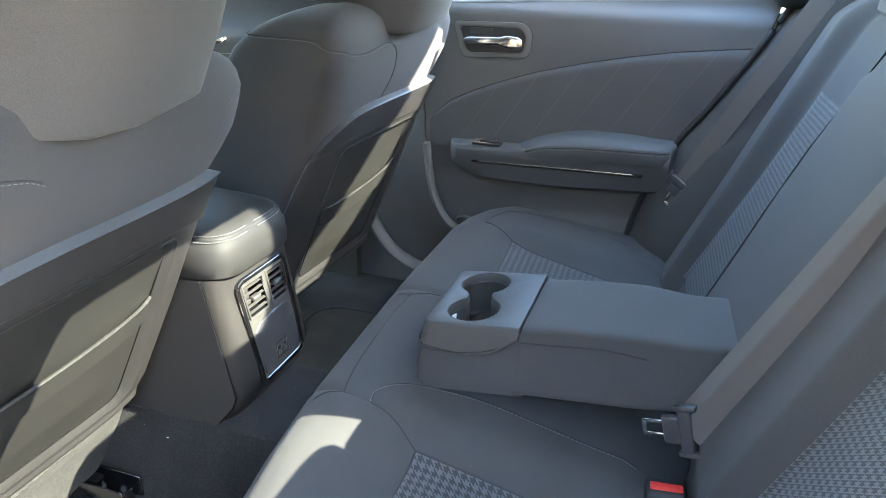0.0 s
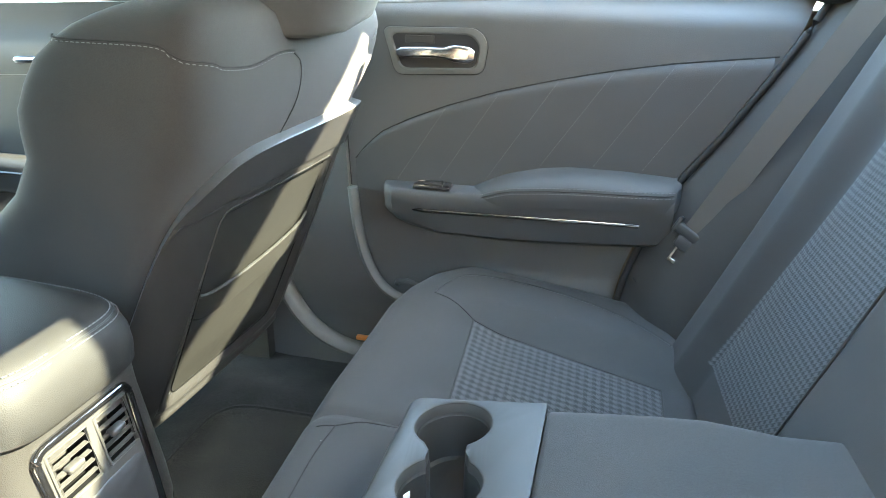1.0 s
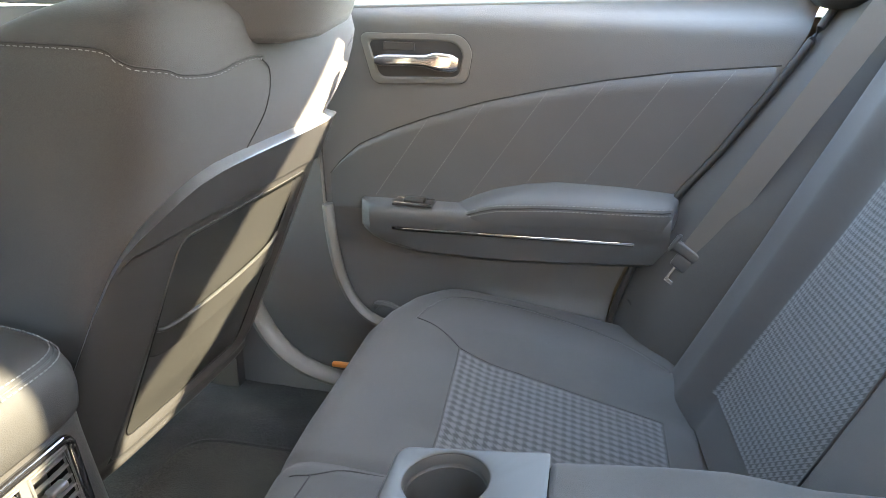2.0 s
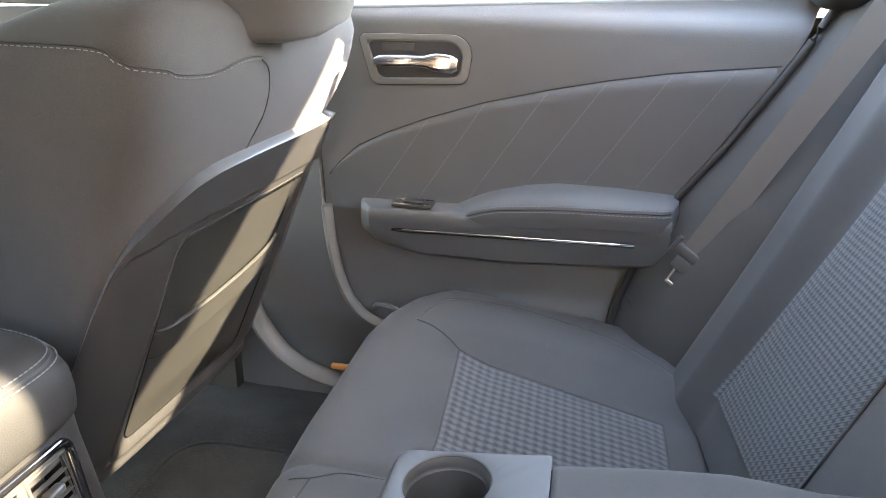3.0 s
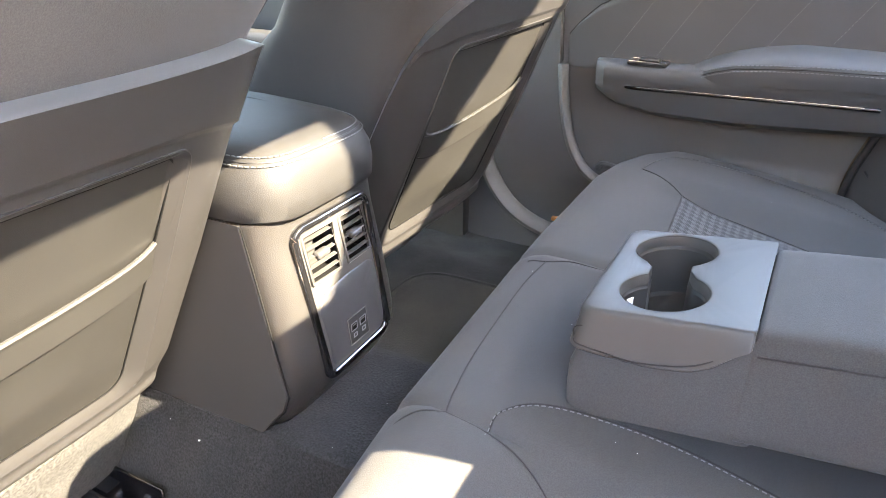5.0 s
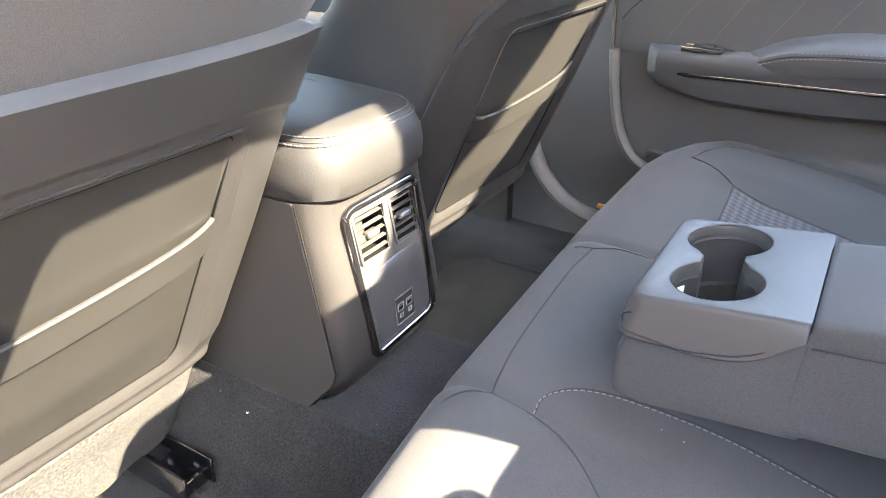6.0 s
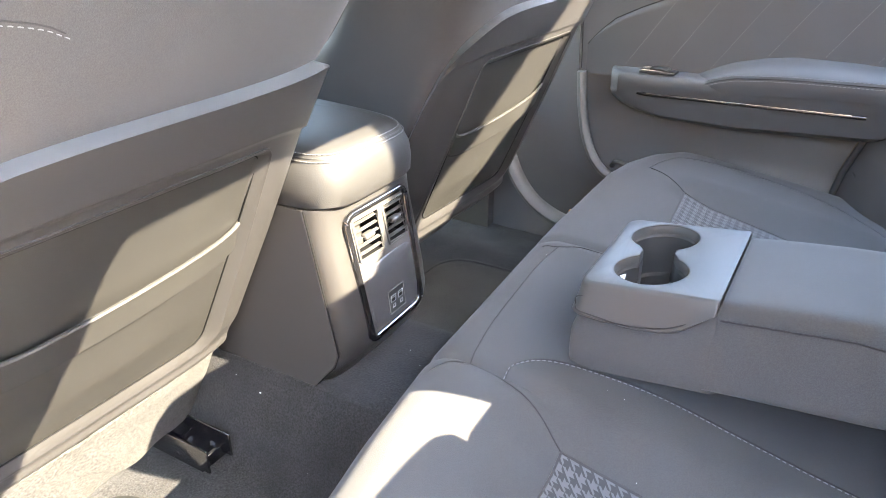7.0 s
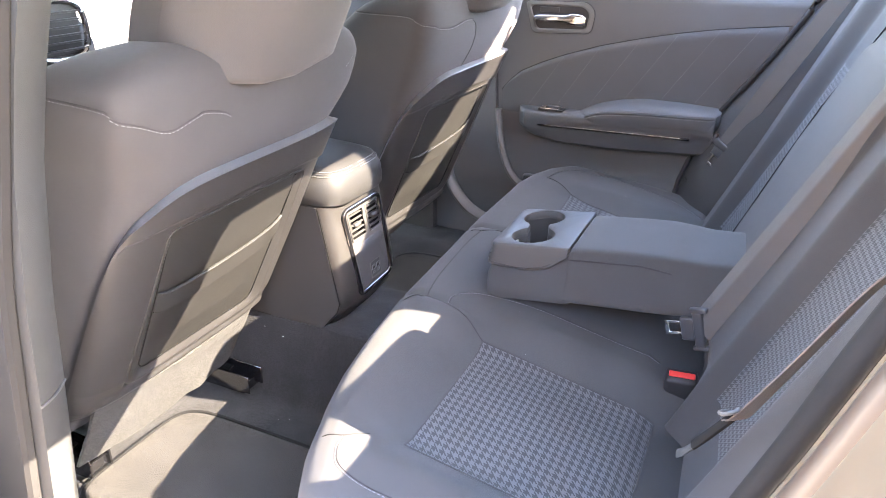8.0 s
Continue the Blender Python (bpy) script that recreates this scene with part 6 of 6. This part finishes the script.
def dash():
    d = thing("dashboard", "dark grey dashboard with round-cornered chrome vents", "dashboard")
    rings = []
    for y, top in ((-0.72, 1.0), (-0.4, 1.0), (0.0, 1.0), (0.165, 1.0), (0.185, 0.55), (0.4, 0.5), (0.74, 0.5)):
        rings.append([(x, y, 0.35 + (z - 0.35) * top) for x, z in ((-1.24, 0.35), (-1.22, 0.50), (-1.25, 0.70), (-1.30, 0.765), (-1.40, 0.785), (-1.75, 0.74), (-1.75, 0.35))])
    part("pad", loft(rings), M_CONSOLE, d, "dark grey soft dashboard")
    v = part("air_vent", box(-1.262, -1.235, -0.015, 0.125, 0.672, 0.80, 0.01, 2), M_DARK, d, "slatted vent with chrome ring")
    ring = [(-1.232, 0.055 + a, 0.735 + b) for a, b in super_ring(40, 0.082, 0.070, 3.0)]
    part("chrome_ring", tube(ring + ring[:1], 0.008, 8), M_CHROME, v)
    for k in range(6):
        part("slat", box(-1.236, -1.226, -0.01, 0.12, 0.685 + 0.018 * k, 0.690 + 0.018 * k, 0.001, 1), M_SHELL, v)


def lint():
    t = thing("lint", "tiny pale lint specks scattered over carpet and seats", "lint", kind="stuff")
    bm = bmesh.new()
    rnd = random.Random(5)
    spots = [(-0.478, -0.129, tunnel_z(0, -0.129) + 0.002, 0.0013)]
    for _ in range(45):
        x, y = rnd.uniform(-0.56, -0.22), rnd.uniform(-0.5, 0.6)
        spots.append((x, y, tunnel_z(x, y) + 0.003, rnd.uniform(0.0003, 0.0007)))
    for _ in range(10):
        y = rnd.uniform(-0.5, 0.6)
        p = on_cushion(rnd.uniform(-0.15, 0.1), y, 0.001)
        spots.append((p.x, p.y, p.z, rnd.uniform(0.0003, 0.0005)))
    for x, y, z, r in spots:
        own = bmesh.new()
        bmesh.ops.create_icosphere(own, subdivisions=1, radius=r)
        bmesh.ops.scale(own, vec=(rnd.uniform(0.6, 1.8), rnd.uniform(0.6, 1.4), 0.6), verts=own.verts)
        bmesh.ops.translate(own, vec=(x, y, z), verts=own.verts)
        merge(bm, own)
    part("specks", bm, M_WHITE, t)


ground()
light_block_wall()
floor_carpet()
roof()
rear_pillars()
roof_rails()
bulkhead()
windows()
right_door()
right_pillar()
quarter(1)
quarter(-1)
cut_line()
left_opening()
front_left_door()
dash()
rear_bench()
armrest()
front_seat()
console()
belts()
mat_shape(-0.42, -0.44, 0.20, 0.15, "black carpet mat in the driver side footwell", M_RUBBER)
mat_shape(-0.38, 0.43, 0.20, 0.17, "black carpet mat in the passenger side footwell", M_CARPET)
tree()
lint()
